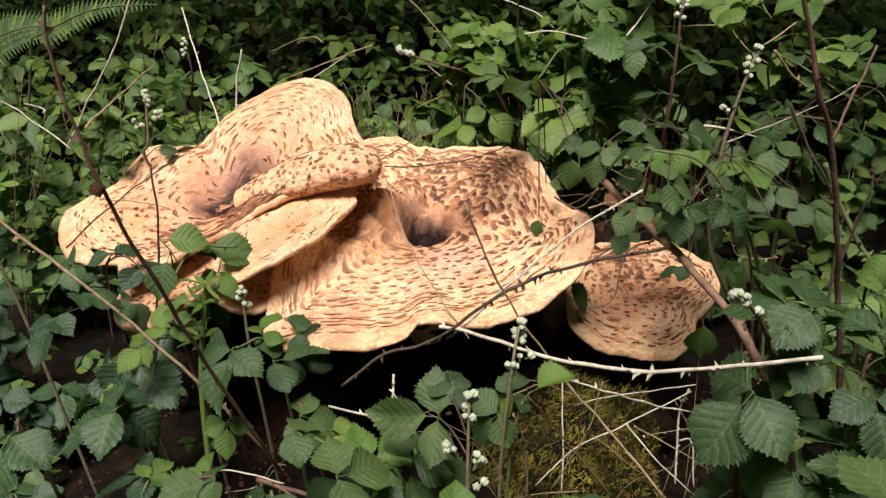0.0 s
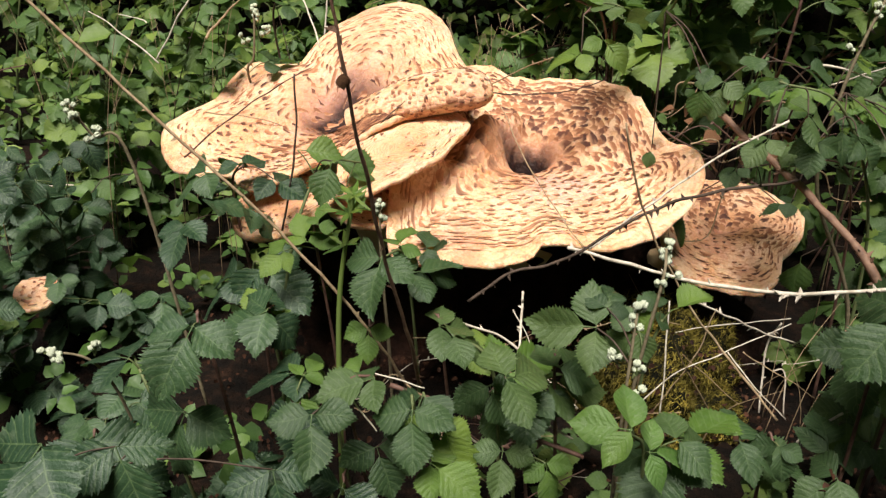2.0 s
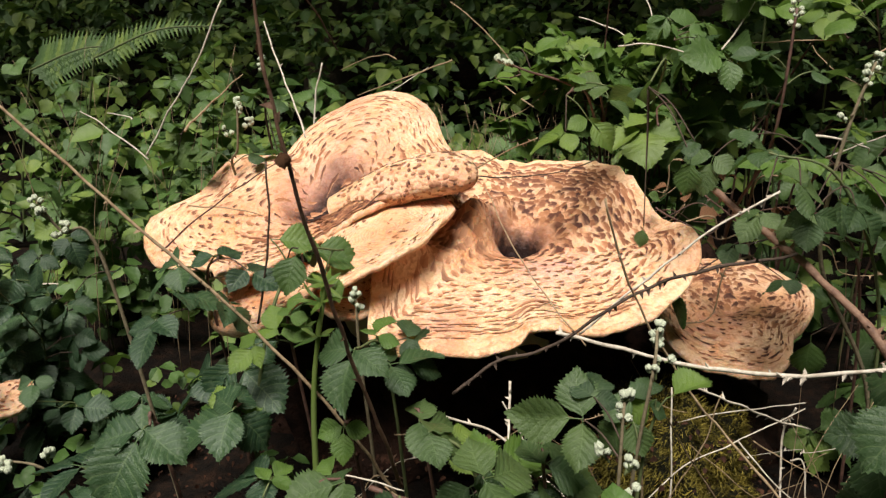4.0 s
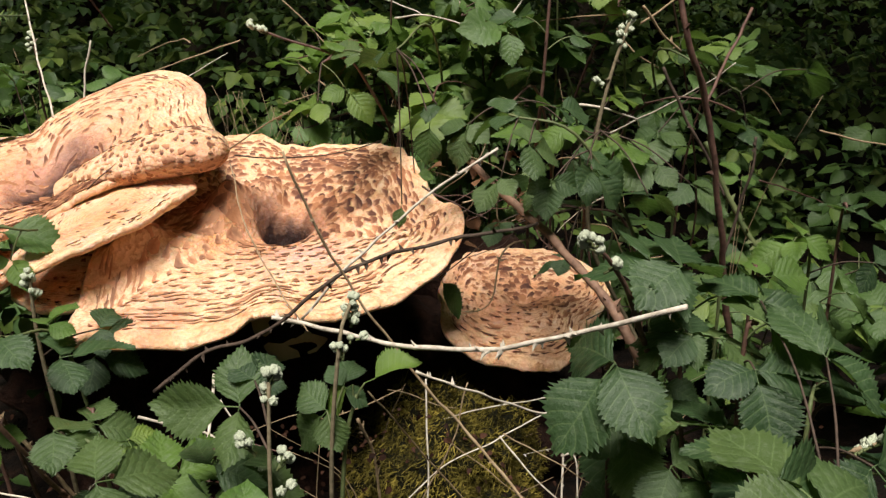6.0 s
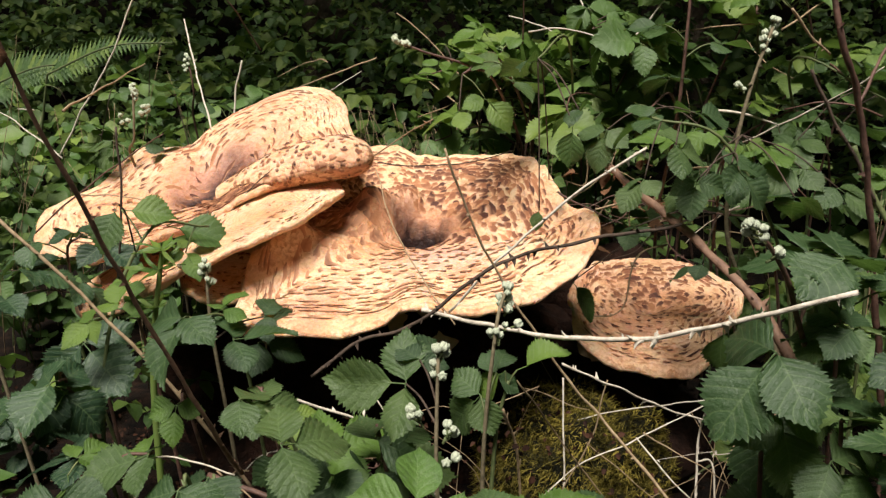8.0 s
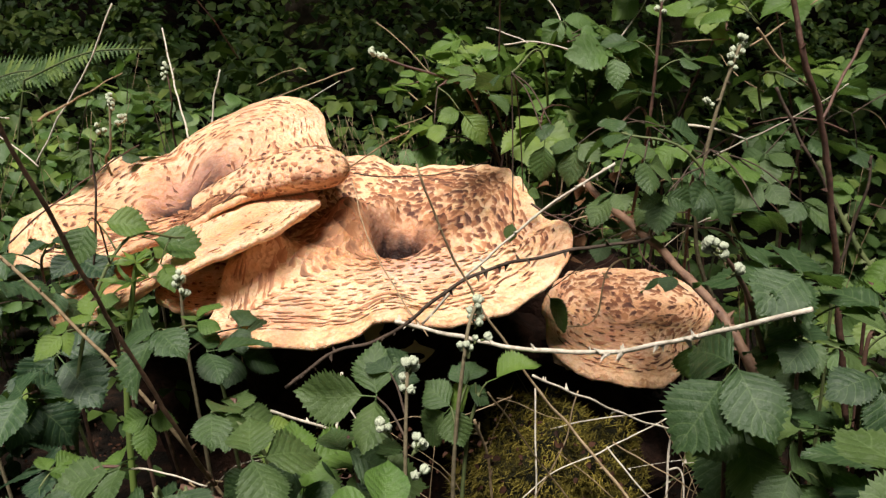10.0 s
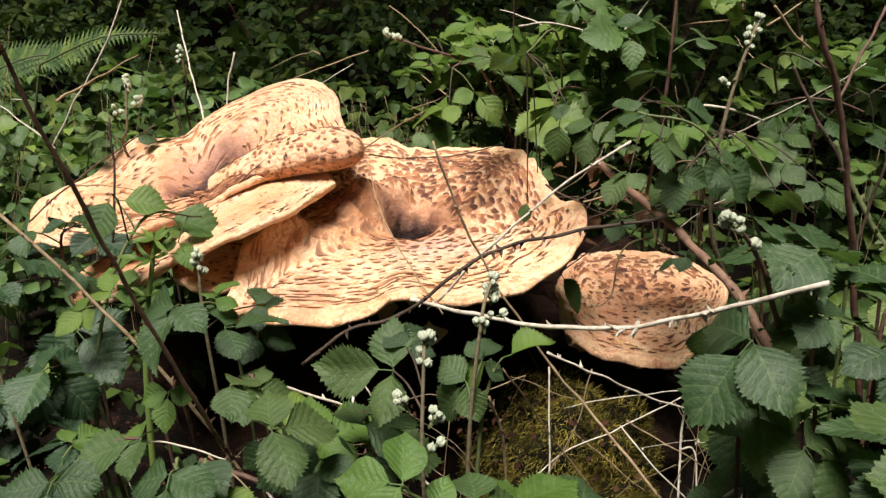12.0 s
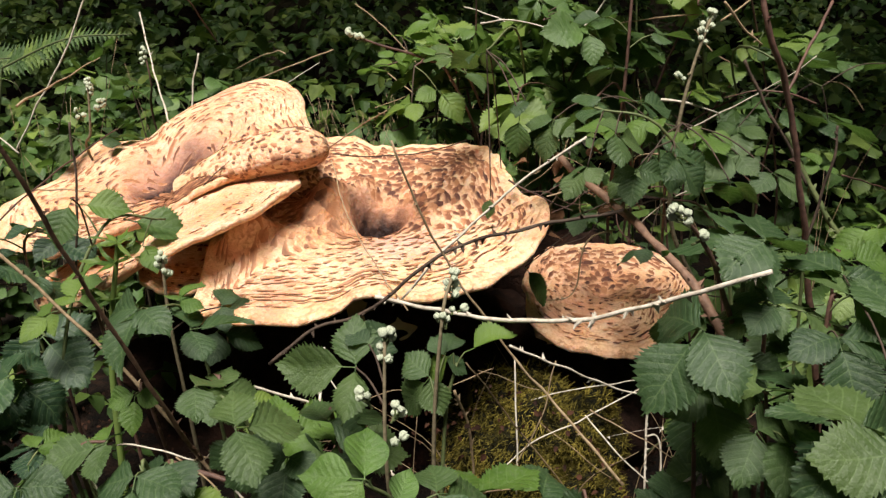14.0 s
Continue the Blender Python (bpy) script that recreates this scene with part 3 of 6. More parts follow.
def sheet(name, coords_x, coords_y, fn, mat):
    verts = [(x, y, fn(x, y)) for y in coords_y for x in coords_x]
    n = len(coords_x)
    faces = [(j * n + i, j * n + i + 1, (j + 1) * n + i + 1, (j + 1) * n + i) for j in range(len(coords_y) - 1) for i in range(n - 1)]
    return new(name, raw(name, verts, faces, mat))


spread = [math.sinh(t * 5.2 / 70) / math.sinh(5.2) * 60 for t in range(-70, 71)]
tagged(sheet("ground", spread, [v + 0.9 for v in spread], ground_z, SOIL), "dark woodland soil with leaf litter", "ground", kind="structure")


def lump(name, centre, size, mat, rough, seed, parent=None, cut=3):
    bm = bmesh.new()
    bmesh.ops.create_icosphere(bm, subdivisions=cut, radius=1)
    for v in bm.verts:
        q = v.co + Vector((seed, 0, 0))
        v.co *= 1 + rough * noise.noise(q * 2.2) + 0.5 * rough * noise.noise(q * 6) + 0.25 * rough * noise.noise(q * 15)
        v.co = Vector(centre) + Vector((v.co.x * size[0], v.co.y * size[1], v.co.z * size[2]))
    return part(name, bm, mat, parent)


stump = tagged(new("tree_stump"), "dark rotten tree stump bearing the fungi, mossy in front", "stump")
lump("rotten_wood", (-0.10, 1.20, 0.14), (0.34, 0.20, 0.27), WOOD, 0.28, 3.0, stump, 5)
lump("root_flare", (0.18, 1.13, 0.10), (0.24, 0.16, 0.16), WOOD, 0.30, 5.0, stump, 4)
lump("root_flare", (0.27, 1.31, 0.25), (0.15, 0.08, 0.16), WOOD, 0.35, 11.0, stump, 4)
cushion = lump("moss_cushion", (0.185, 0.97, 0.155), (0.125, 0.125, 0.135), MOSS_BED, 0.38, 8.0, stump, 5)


def moss_layer():
    rng = random.Random(5)
    verts, faces = [], []
    me = cushion.data
    polys = [p for p in me.polygons if p.center.z > 0.1 and p.normal.y < 0.4]
    for _ in range(38000):
        p = rng.choice(polys)
        a = p.center + Vector((rng.uniform(-1, 1), rng.uniform(-1, 1), rng.uniform(-1, 1))) * 0.004
        way = (p.normal * 0.6 + Vector((rng.uniform(-1, 1), rng.uniform(-1, 1), rng.uniform(-0.9, 0.4)))).normalized() * rng.uniform(0.005, 0.017)
        w = way.cross(Vector((rng.random(), rng.random(), rng.random()))).normalized() * 0.0006
        s = len(verts)
        verts += [a - w, a + w, a + way * 0.6 + w * 0.8, a + way]
        faces += [(s, s + 1, s + 2), (s, s + 2, s + 3)]
    ob = part("moss_layer", raw("moss_layer", verts, faces, MOSS, False), MOSS, stump)
    tagged(ob, "olive moss fibres", kind="stuff")


moss_layer()


# ---- leaves ----
def leaflet(blade, m, length, width, cols, rows, fold, curl, teeth, rng):
    """A toothed leaf blade, folded along its rib and pleated between its veins, its tip along +y, laid by the matrix m."""
    verts, faces, lu, lv = blade
    start, wide = len(verts), 2 * cols + 1
    wilt = rng.uniform(0.3, 1.3)
    ph, skew, arch = rng.uniform(0, 6), rng.uniform(-0.06, 0.06), rng.uniform(0.02, 0.16)
    for j in range(rows + 1):
        v = j / rows
        half = width * 0.53 * math.sin(math.pi * min(v ** 0.80, 1)) ** (0.60 + 0.72 * v)
        if j in (0, rows):
            half = 0.0
        out = j % 2 == 1
        big = 0.6 if j % 4 == 1 else 1.3
        for i in range(-cols, cols + 1):
            u = i / cols
            rim = abs(i) == cols
            x = u * half
            if rim:
                x *= 1 + (teeth * big * rng.uniform(0.6, 1.3) if out else -teeth * rng.uniform(0.7, 1.3))
            y = v * length + (0.34 * teeth * length * big if rim and out else 0) + 0.06 * length * abs(u) * (0 < j < rows) * (1 - v)
            pucker = math.sin((v * 7 - abs(u) * 1.7) * math.tau - 1.57)
            z = fold * abs(x) - curl * length * v * v + 0.0095 * length * pucker * wilt * min(1, 1.6 * abs(u)) * (1 - 0.5 * v)
            z += 0.045 * length * math.sin(v * 6 + ph) * u - arch * length * u * u * math.sin(math.pi * v)
            verts.append(m @ Vector((x + skew * length * math.sin(math.pi * v), y, z)))
            lu.append(u)
            lv.append(v)
    for j in range(rows):
        for i in range(wide - 1):
            a = start + j * wide + i
            faces.append((a, a + 1, a + wide + 1, a + wide))


def stalk_to(blade, a, b, r):
    verts, faces, lu, lv = blade
    way = (b - a).normalized()
    s = way.orthogonal().normalized()
    t = way.cross(s)
    k = len(verts)
    for q in (a, b):
        for c in range(3):
            verts.append(q + r * (math.cos(c * 2.1) * s + math.sin(c * 2.1) * t))
            lu.append(0.0)
            lv.append(0.0)
    for c in range(3):
        faces.append((k + c, k + (c + 1) % 3, k + 3 + (c + 1) % 3, k + 3 + c))


def compound(seed, mat, count=3, rows=16, cols=2, teeth=0.085, wide=1.0):
    """A bramble leaf of one, three or five leaflets, the stalk's end at the origin, the end leaflet along +y, one unit long."""
    rng = random.Random(seed)
    blade = ([], [], [], [])
    fan = {1: [0], 3: [0, -72, 72], 5: [0, -62, 62, -118, 118]}[count]
    for k, turn in enumerate(fan):
        ln = (1.0 if k == 0 else 0.80 if k < 3 else 0.58) * rng.uniform(0.92, 1.06)
        away = 0.20 if k == 0 else 0.04
        m = pose(0, 0, 0, rng.uniform(-24, 8), rng.uniform(-24, 24), turn + rng.uniform(-13, 13)) @ pose(0, away, 0)
        leaflet(blade, m, ln, ln * wide * rng.uniform(0.70, 0.90), cols, rows, rng.uniform(0.10, 0.55), rng.uniform(0.0, 0.34), teeth, rng)
        stalk_to(blade, Vector(), m @ Vector((0, 0.05, 0)), 0.012)
    verts, faces, lu, lv = blade
    me = raw("leaf", verts, faces, mat)
    me.attributes.new("lu", "FLOAT", "POINT").data.foreach_set("value", lu)
    me.attributes.new("lv", "FLOAT", "POINT").data.foreach_set("value", lv)
    return me


LEAVES = [compound(s, LEAF, 3, 22) for s in range(8)] + [compound(40 + s, LEAF, 5, 22) for s in range(3)]
FINE = [compound(80 + s, FRESH, 3, 34, 3) for s in range(12)]
YOUNGS = [compound(20 + s, YOUNG, 3, 34, 3) for s in range(5)]
# dark bluish copy of the bramble leaf, with the low growth's shade in its colour
SHADED = leaf_mat("shaded_bramble_leaf", (0.012, 0.030, 0.016), (0.027, 0.058, 0.027), (0.055, 0.100, 0.036), 0.15, 0.38)
SHADEDS = [compound(110 + s, SHADED, 3, 34, 3) for s in range(6)]
SMOOTH = leaf_mat("smooth_leaf", (0.060, 0.130, 0.028), (0.085, 0.165, 0.034), (0.12, 0.20, 0.04), 0.3, 0.36)
SMOOTHS = [compound(30 + s, SMOOTH, 3, 24, 3, 0.012, 0.85) for s in range(3)]
SINGLES = [compound(60 + s, LEAF, 1, 34, 3) for s in range(3)]
SINGLES_Y = [compound(70 + s, YOUNG, 1, 34, 3) for s in range(3)]


def leaf_pose(at, size, heading, droop, lean, open_to=30):
    """heading: degrees of the tip's way in plan from +x; droop: degrees below level; open_to: the blade's tilt to the open side."""
    return pose(*at, open_to) @ pose(0, 0, 0, 0, 0, heading - 90) @ pose(0, 0, 0, -droop, lean, 0) @ Matrix.Scale(size, 4)


def put_leaf(parent, at, size, heading, droop, lean, rng, kind=None, open_to=None):
    ob = new("leaf", rng.choice(kind or LEAVES))
    ob.parent = parent
    tilt = rng.uniform(-4, 30)
    ob.matrix_basis = leaf_pose(at, size, heading, droop, lean, tilt if open_to is None else open_to)
    return ob


def bud_mesh():
    """A woolly bud: a round body under five pointed sepals that close over it and part at their tips."""
    bm = bmesh.new()
    bmesh.ops.create_uvsphere(bm, u_segments=20, v_segments=10, radius=1)
    for v in bm.verts:
        lobe = math.cos(5 * math.atan2(v.co.y, v.co.x))
        up = max(0.0, v.co.z)
        flat = math.hypot(v.co.x, v.co.y)
        v.co.z = v.co.z * (1.0 if v.co.z > 0 else 0.8) + up * flat * 0.55 * lobe
        v.co *= 1 + 0.13 * lobe * flat + 0.16 * noise.noise(v.co * 3.5) + 0.08 * noise.noise(v.co * 9)
    return mesh_of("flower_bud", bm, BUD)


BUDS = bud_mesh()


def bud_cluster(shoot, top, way, count, spread_by, rng, size=0.0034):
    way = Vector(way).normalized()
    count = int(count * 1.4)
    for k in range(count):
        down = (k / max(count - 1, 1)) * spread_by * 0.7
        out = Vector((rng.uniform(-1, 1), rng.uniform(-1, 1), rng.uniform(-0.2, 0.5))).normalized()
        foot = Vector(top) - way * (down + 0.006)
        at = Vector(top) - way * down + out * (rng.uniform(0.003, 0.0065) if k else 0.001)
        bm = bmesh.new()
        tube(bm, [foot, foot.lerp(at, 0.6) + Vector((0, 0, -0.001)), at], 0.0011, 0.0010, 5)
        pedicel = part("pedicel", bm, STEM_GREEN, shoot)
        bud = new("flower_bud", BUDS)
        bud.parent = pedicel
        s = size * rng.uniform(0.75, 1.15)
        turn = (at - foot).to_track_quat("Z", "Y").to_matrix().to_4x4()
        bud.matrix_basis = Matrix.Translation(at) @ turn @ Matrix.Scale(s, 4)


def shoot(label, points, r0, r1, leaves=(), mat=None, thorns=0, seed=0, kind=None, buds=None, name="bramble_shoot", group="bramble shoots", pull=0.0):
    """A shoot: a stem through points, leaves as rows of place, size, heading, droop and lean, each on a stalk from the stem."""
    rng = random.Random(seed)
    thing = tagged(new(name), label, "bramble", group)
    line = curve_points(points, 7)
    bm = bmesh.new()
    tube(bm, line, r0, r1, 7, 0.12)
    if thorns:
        prickles(bm, line, thorns, 0.0045 + r0, rng)
    part("stem", bm, mat or STEM_GREEN, thing)
    close = curve_points(points, 24)
    for at, size, heading, droop, lean, *which in leaves:
        a = Vector(at)
        near = min(close, key=lambda q: (q - a - Vector((0, 0, -0.02))).length)
        if pull and (a - near).length > pull:
            a = near + (a - near).normalized() * pull
        ob = put_leaf(thing, a, size, heading, droop, lean, rng, which[0] if which else kind, which[1] if len(which) > 1 else None)
        if (near - a).length > 0.006:
            bm = bmesh.new()
            mid = near.lerp(a, 0.5) + Vector((0, 0, 0.25 * (near - a).length * 0.4))
            tube(bm, curve_points([near, mid, a], 4), 0.0010, 0.0008, 5)
            part("leaf_stalk", bm, STEM_DARK if (near - a).length > 0.045 else STEM_GREEN, thing)
    for b in buds or ():
        bud_cluster(thing, *b, rng=rng)
    return thing


def wild_shoot(label, base, tip, count, size, seed, kind=None, mat=None, thick=0.0017, facing=-95, spread_deg=120, arch=0.3):
    """A shoot with leaves set along it by chance."""
    rng = random.Random(seed)
    base, tip = Vector(base), Vector(tip)
    mid = base.lerp(tip, 0.55) + Vector((rng.uniform(-0.05, 0.05), rng.uniform(-0.05, 0.05), arch * (tip - base).length * 0.3))
    pts = [base, base.lerp(mid, 0.5) + Vector((rng.uniform(-0.02, 0.02), rng.uniform(-0.02, 0.02), 0.02)), mid, tip]
    line = curve_points(pts, 7)
    rows = []
    for k in range(count):
        q = line[int((0.14 + 0.86 * (k + rng.random() * 0.6) / count) * (len(line) - 1)) if k < count - 1 else -1]
        off = Vector((rng.uniform(-1, 1), rng.uniform(-1, 0.5), rng.uniform(-0.1, 0.7))).normalized() * rng.uniform(0.02, 0.05)
        s = size * rng.uniform(0.6, 1.15)
        rows.append((q + off, s, facing + rng.uniform(-spread_deg, spread_deg), rng.uniform(-12, 38), rng.uniform(-24, 24)))
    return shoot(label, pts, thick, thick * 0.45, rows, mat, 4, seed, kind)




WILD = "bramble shoot with toothed green leaves"


def thicket(count, box, height, size, seed, kind=None, leaves=(7, 11), facing=-95, reach=0.16, label=WILD):
    r = random.Random(seed)
    for k in range(count):
        x, y = r.uniform(box[0], box[1]), r.uniform(box[2], box[3])
        z = r.uniform(height[0], height[1])
        bx, by = x + r.uniform(-reach, reach), y + r.uniform(-0.02, reach)
        wild_shoot(label, (bx, by, ground_z(bx, by) - 0.01), (x, y, z), r.randint(*leaves) + 3, size, seed * 1000 + k, kind,
                   STEM_DARK if r.random() < 0.6 else STEM_GREEN, facing=facing)


THORN_MESH = raw("thorn", [(-0.42, 0, 0), (0.21, 0.24, 0), (0.21, -0.24, 0), (-0.05, 0.06, 0.55), (-0.35, 0, 1.0)],
                 [(0, 2, 1), (0, 1, 3), (1, 2, 3), (2, 0, 3), (0, 3, 4), (3, 2, 4), (2, 0, 4)], STEM_TAN, False)


def twig(label, points, r0, r1, mat, thorns=0):
    """A bare cane or twig; its thorns are parts of their own."""
    rng = random.Random(int(1000 * abs(points[0][0]) + 7000 * points[0][2]))
    line = curve_points(points, 9)
    line = [q + Vector((noise.noise(q * 31), noise.noise(q * 31 + Vector((9, 0, 0))), noise.noise(q * 31 + Vector((0, 9, 0))))) * 0.0022 for q in line]
    bm = bmesh.new()
    tube(bm, line, r0, r1, 8, 0.22)
    if not thorns:
        return tagged(new("twig", mesh_of("twig", bm, mat)), label, "twig", "bare canes and twigs")
    thing = tagged(new("twig"), label, "twig", "bare canes and twigs")
    part("cane", bm, mat, thing)
    mesh = THORN_MESH.copy()
    mesh.materials.clear()
    mesh.materials.append(mat)
    for _ in range(int(thorns * 1.4)):
        i = rng.randrange(1, len(line) - 1)
        way = (line[i + 1] - line[i - 1]).normalized()
        out = way.orthogonal().normalized()
        out.rotate(Matrix.Rotation(rng.uniform(0, math.tau), 3, way))
        side = out.cross(way)
        s = (0.0046 + 1.2 * max(r0, r1)) * rng.uniform(0.6, 1.2)
        ob = new("thorn", mesh)
        ob.parent = thing
        turn = Matrix((way, side, out)).transposed().to_4x4()
        ob.matrix_basis = Matrix.Translation(line[i].lerp(line[i + 1], rng.random()) + out * 0.5 * min(r0, r1)) @ turn @ Matrix.Scale(s, 4)
    return thing


def stray_twigs(count, box, seed):
    """Thin dry twigs caught in the shoots, each bent its own way."""
    r = random.Random(seed)
    for k in range(count):
        a = Vector((r.uniform(box[0], box[1]), r.uniform(box[2], box[3]), r.uniform(box[4], box[5])))
        turn = r.uniform(0, math.tau)
        way = Vector((math.cos(turn), 0.5 * math.sin(turn), r.uniform(-0.5, 0.9))).normalized() * r.uniform(0.09, 0.22)
        bend = Vector((r.uniform(-1, 1), r.uniform(-1, 1), r.uniform(-0.4, 1))) * 0.02
        twig("thin dry twig caught among bramble leaves", [a, a + 0.35 * way + bend, a + 0.7 * way + bend, a + way], r.uniform(0.0010, 0.0018), 0.0007,
             r.choice((STEM_TAN, STEM_TAN, STEM_DRY, STEM_RED)))


def overhang(count, box, height, size, seed, kind=None):
    """Shoots that arch forward over the brackets from the thicket behind them."""
    r = random.Random(seed)
    for k in range(count):
        x, y, z = r.uniform(box[0], box[1]), r.uniform(box[2], box[3]), r.uniform(height[0], height[1])
        bx, by = x + r.uniform(-0.05, 0.2), r.uniform(1.36, 1.55)
        line = [(bx, by, ground_z(bx, by)), (bx + r.uniform(-0.08, 0.08), by - 0.02, 0.42 + 0.25 * r.random()), (0.5 * (x + bx), 0.5 * (y + by), z + 0.02), (x, y, z)]
        rows = []
        for j in range(r.randint(5, 8)):
            t = r.uniform(0.0, 1.0)
            q = Vector(line[2]).lerp(Vector(line[3]), t)
            q += Vector((r.uniform(-0.06, 0.06), r.uniform(-0.04, 0.04), r.uniform(-0.01, 0.05)))
            rows.append((q, size * r.uniform(0.6, 1.15), r.uniform(0, 360), r.uniform(-10, 32), r.uniform(-22, 22)))
        shoot("bramble shoot arching over the brackets", line, 0.0024, 0.0012, rows, STEM_RED if r.random() < 0.5 else STEM_GREEN, 5, seed * 1000 + k, kind, pull=0.045)


def dry_tangle(count, box, seed, mats, thick=0.0011, reach=(0.07, 0.20), thorns=5):
    """Bleached thorny twigs fallen across one another, most with a broken side twig's kink."""
    r = random.Random(seed)
    for k in range(count):
        a = Vector((r.uniform(box[0], box[1]), r.uniform(box[2], box[3]), r.uniform(box[4], box[5])))
        turn = r.uniform(-0.9, 0.9) + (math.pi if r.random() < 0.5 else 0)
        way = Vector((math.cos(turn), 0.35 * math.sin(turn * 3), -abs(r.gauss(0.35, 0.45)))).normalized() * r.uniform(*reach)
        kink = Vector((r.uniform(-1, 1), r.uniform(-0.5, 0.5), r.uniform(-1, 1))) * 0.022
        t = thick * r.uniform(0.6, 1.3)
        twig("thin dead thorny twig fallen across the hollow", [a, a + 0.33 * way + kink, a + 0.66 * way - 0.4 * kink, a + way + kink], t, 0.6 * t, r.choice(mats), thorns if r.random() < 0.5 else 0)


WITHERED = [compound(90 + s, DEADLEAF, 1, 20, 2) for s in range(3)]


def dead_leaf(label, at, size, heading, droop):
    r = random.Random(int(at[0] * 1e4))
    ob = tagged(new("dead_leaf", WITHERED[r.randrange(3)]), label, "leaf", "withered leaves")
    ob.matrix_basis = leaf_pose(at, size, heading, droop, r.uniform(-40, 40), 10)
    return ob


# ---- bare canes, leafy shoots and shoots in bud ----
shoot("bramble shoot with three-part toothed leaves beside the dark hollow", [(-0.068, 0.659, 0.100), (-0.078, 0.639, 0.252), (-0.098, 0.614, 0.411), (-0.138, 0.618, 0.447)], 0.0026, 0.0013, [
    ((-0.091, 0.550, 0.442), 0.057, 30, 5, 0, FINE),
    ((-0.138, 0.606, 0.451), 0.046, 5, 15, 0, FINE),
    ((-0.100, 0.600, 0.400), 0.041, -60, 30, 0, FINE),
    ((-0.063, 0.600, 0.390), 0.046, -110, 35, 0, FINE),
], STEM_GREEN, 6, 100)
shoot("bramble shoot with three-part toothed leaves beside the dark hollow", [(-0.001, 0.690, 0.100), (-0.011, 0.670, 0.247), (-0.031, 0.645, 0.402), (-0.031, 0.632, 0.408)], 0.0026, 0.0013, [
    ((-0.031, 0.620, 0.412), 0.053, 55, 5, 0, FINE),
], STEM_RED, 6, 101)
shoot("bramble shoot with a pale young tip at the stump's foot", [(-0.163, 0.818, 0.100), (-0.173, 0.798, 0.276), (-0.193, 0.773, 0.450), (-0.215, 0.712, 0.482)], 0.0026, 0.0013, [
    ((-0.184, 0.740, 0.451), 0.053, 25, 10, 0, FINE),
    ((-0.215, 0.700, 0.486), 0.057, -115, 20, 0, FINE),
    ((-0.200, 0.760, 0.475), 0.034, 60, 0, 0, YOUNGS),
    ((-0.173, 0.792, 0.430), 0.046, 0, 10, 0, FINE),
], STEM_GREEN, 6, 102)
shoot("bright young bramble shoot with fresh green leaves", [(-0.269, 0.831, 0.100), (-0.279, 0.811, 0.287), (-0.299, 0.786, 0.468), (-0.290, 0.762, 0.496)], 0.0026, 0.0013, [
    ((-0.305, 0.764, 0.472), 0.036, 100, -10, 0, YOUNGS),
    ((-0.270, 0.770, 0.480), 0.034, 170, 10, 0, YOUNGS),
    ((-0.330, 0.760, 0.462), 0.034, -140, 20, 0, YOUNGS),
    ((-0.290, 0.750, 0.500), 0.026, 60, -30, 0, YOUNGS),
], STEM_RED, 6, 103)
shoot("bramble shoot with dark bluish leaves", [(-0.353, 0.875, 0.100), (-0.362, 0.855, 0.247), (-0.383, 0.830, 0.401), (-0.363, 0.809, 0.418)], 0.0026, 0.0013, [
    ((-0.363, 0.797, 0.422), 0.069, -50, 10, 10, SHADEDS),
    ((-0.402, 0.813, 0.400), 0.064, 200, 20, 0, SHADEDS),
], STEM_GREEN, 6, 104)
shoot("bramble shoot with dark bluish leaves", [(-0.310, 0.764, 0.100), (-0.321, 0.744, 0.252), (-0.341, 0.719, 0.410), (-0.334, 0.692, 0.424)], 0.0026, 0.0013, [
    ((-0.347, 0.707, 0.412), 0.055, -20, 20, 0, SHADEDS),
    ((-0.334, 0.680, 0.428), 0.064, 205, 15, 0, SHADEDS),
], STEM_RED, 6, 105)
shoot("low bramble shoot with broad drooping leaves", [(-0.262, 0.695, 0.100), (-0.272, 0.675, 0.220), (-0.292, 0.650, 0.357), (-0.296, 0.662, 0.370)], 0.0026, 0.0013, [
    ((-0.296, 0.650, 0.374), 0.053, 205, 15, 0, SHADEDS),
    ((-0.289, 0.599, 0.360), 0.048, -95, 45, 0, SHADEDS),
], STEM_GREEN, 6, 106)
shoot("low bramble shoot with broad drooping leaves", [(-0.210, 0.650, 0.100), (-0.221, 0.630, 0.237), (-0.240, 0.605, 0.385), (-0.213, 0.612, 0.399)], 0.0026, 0.0013, [
    ((-0.268, 0.560, 0.386), 0.053, -85, 35, 0, FINE),
    ((-0.213, 0.600, 0.403), 0.051, 200, 25, 0, FINE),
], STEM_RED, 6, 107)
shoot("low bramble shoot with broad drooping leaves", [(-0.144, 0.630, 0.100), (-0.154, 0.610, 0.238), (-0.174, 0.585, 0.386), (-0.174, 0.572, 0.392)], 0.0026, 0.0013, [
    ((-0.174, 0.560, 0.396), 0.053, -100, 30, 0, FINE),
], STEM_GREEN, 6, 108)
shoot("low bramble shoot with large lit leaves", [(-0.343, 0.635, 0.100), (-0.353, 0.615, 0.284), (-0.373, 0.590, 0.463), (-0.373, 0.577, 0.469)], 0.0026, 0.0013, [
    ((-0.373, 0.565, 0.473), 0.057, -95, 25, 0, SHADEDS),
], STEM_RED, 6, 109)
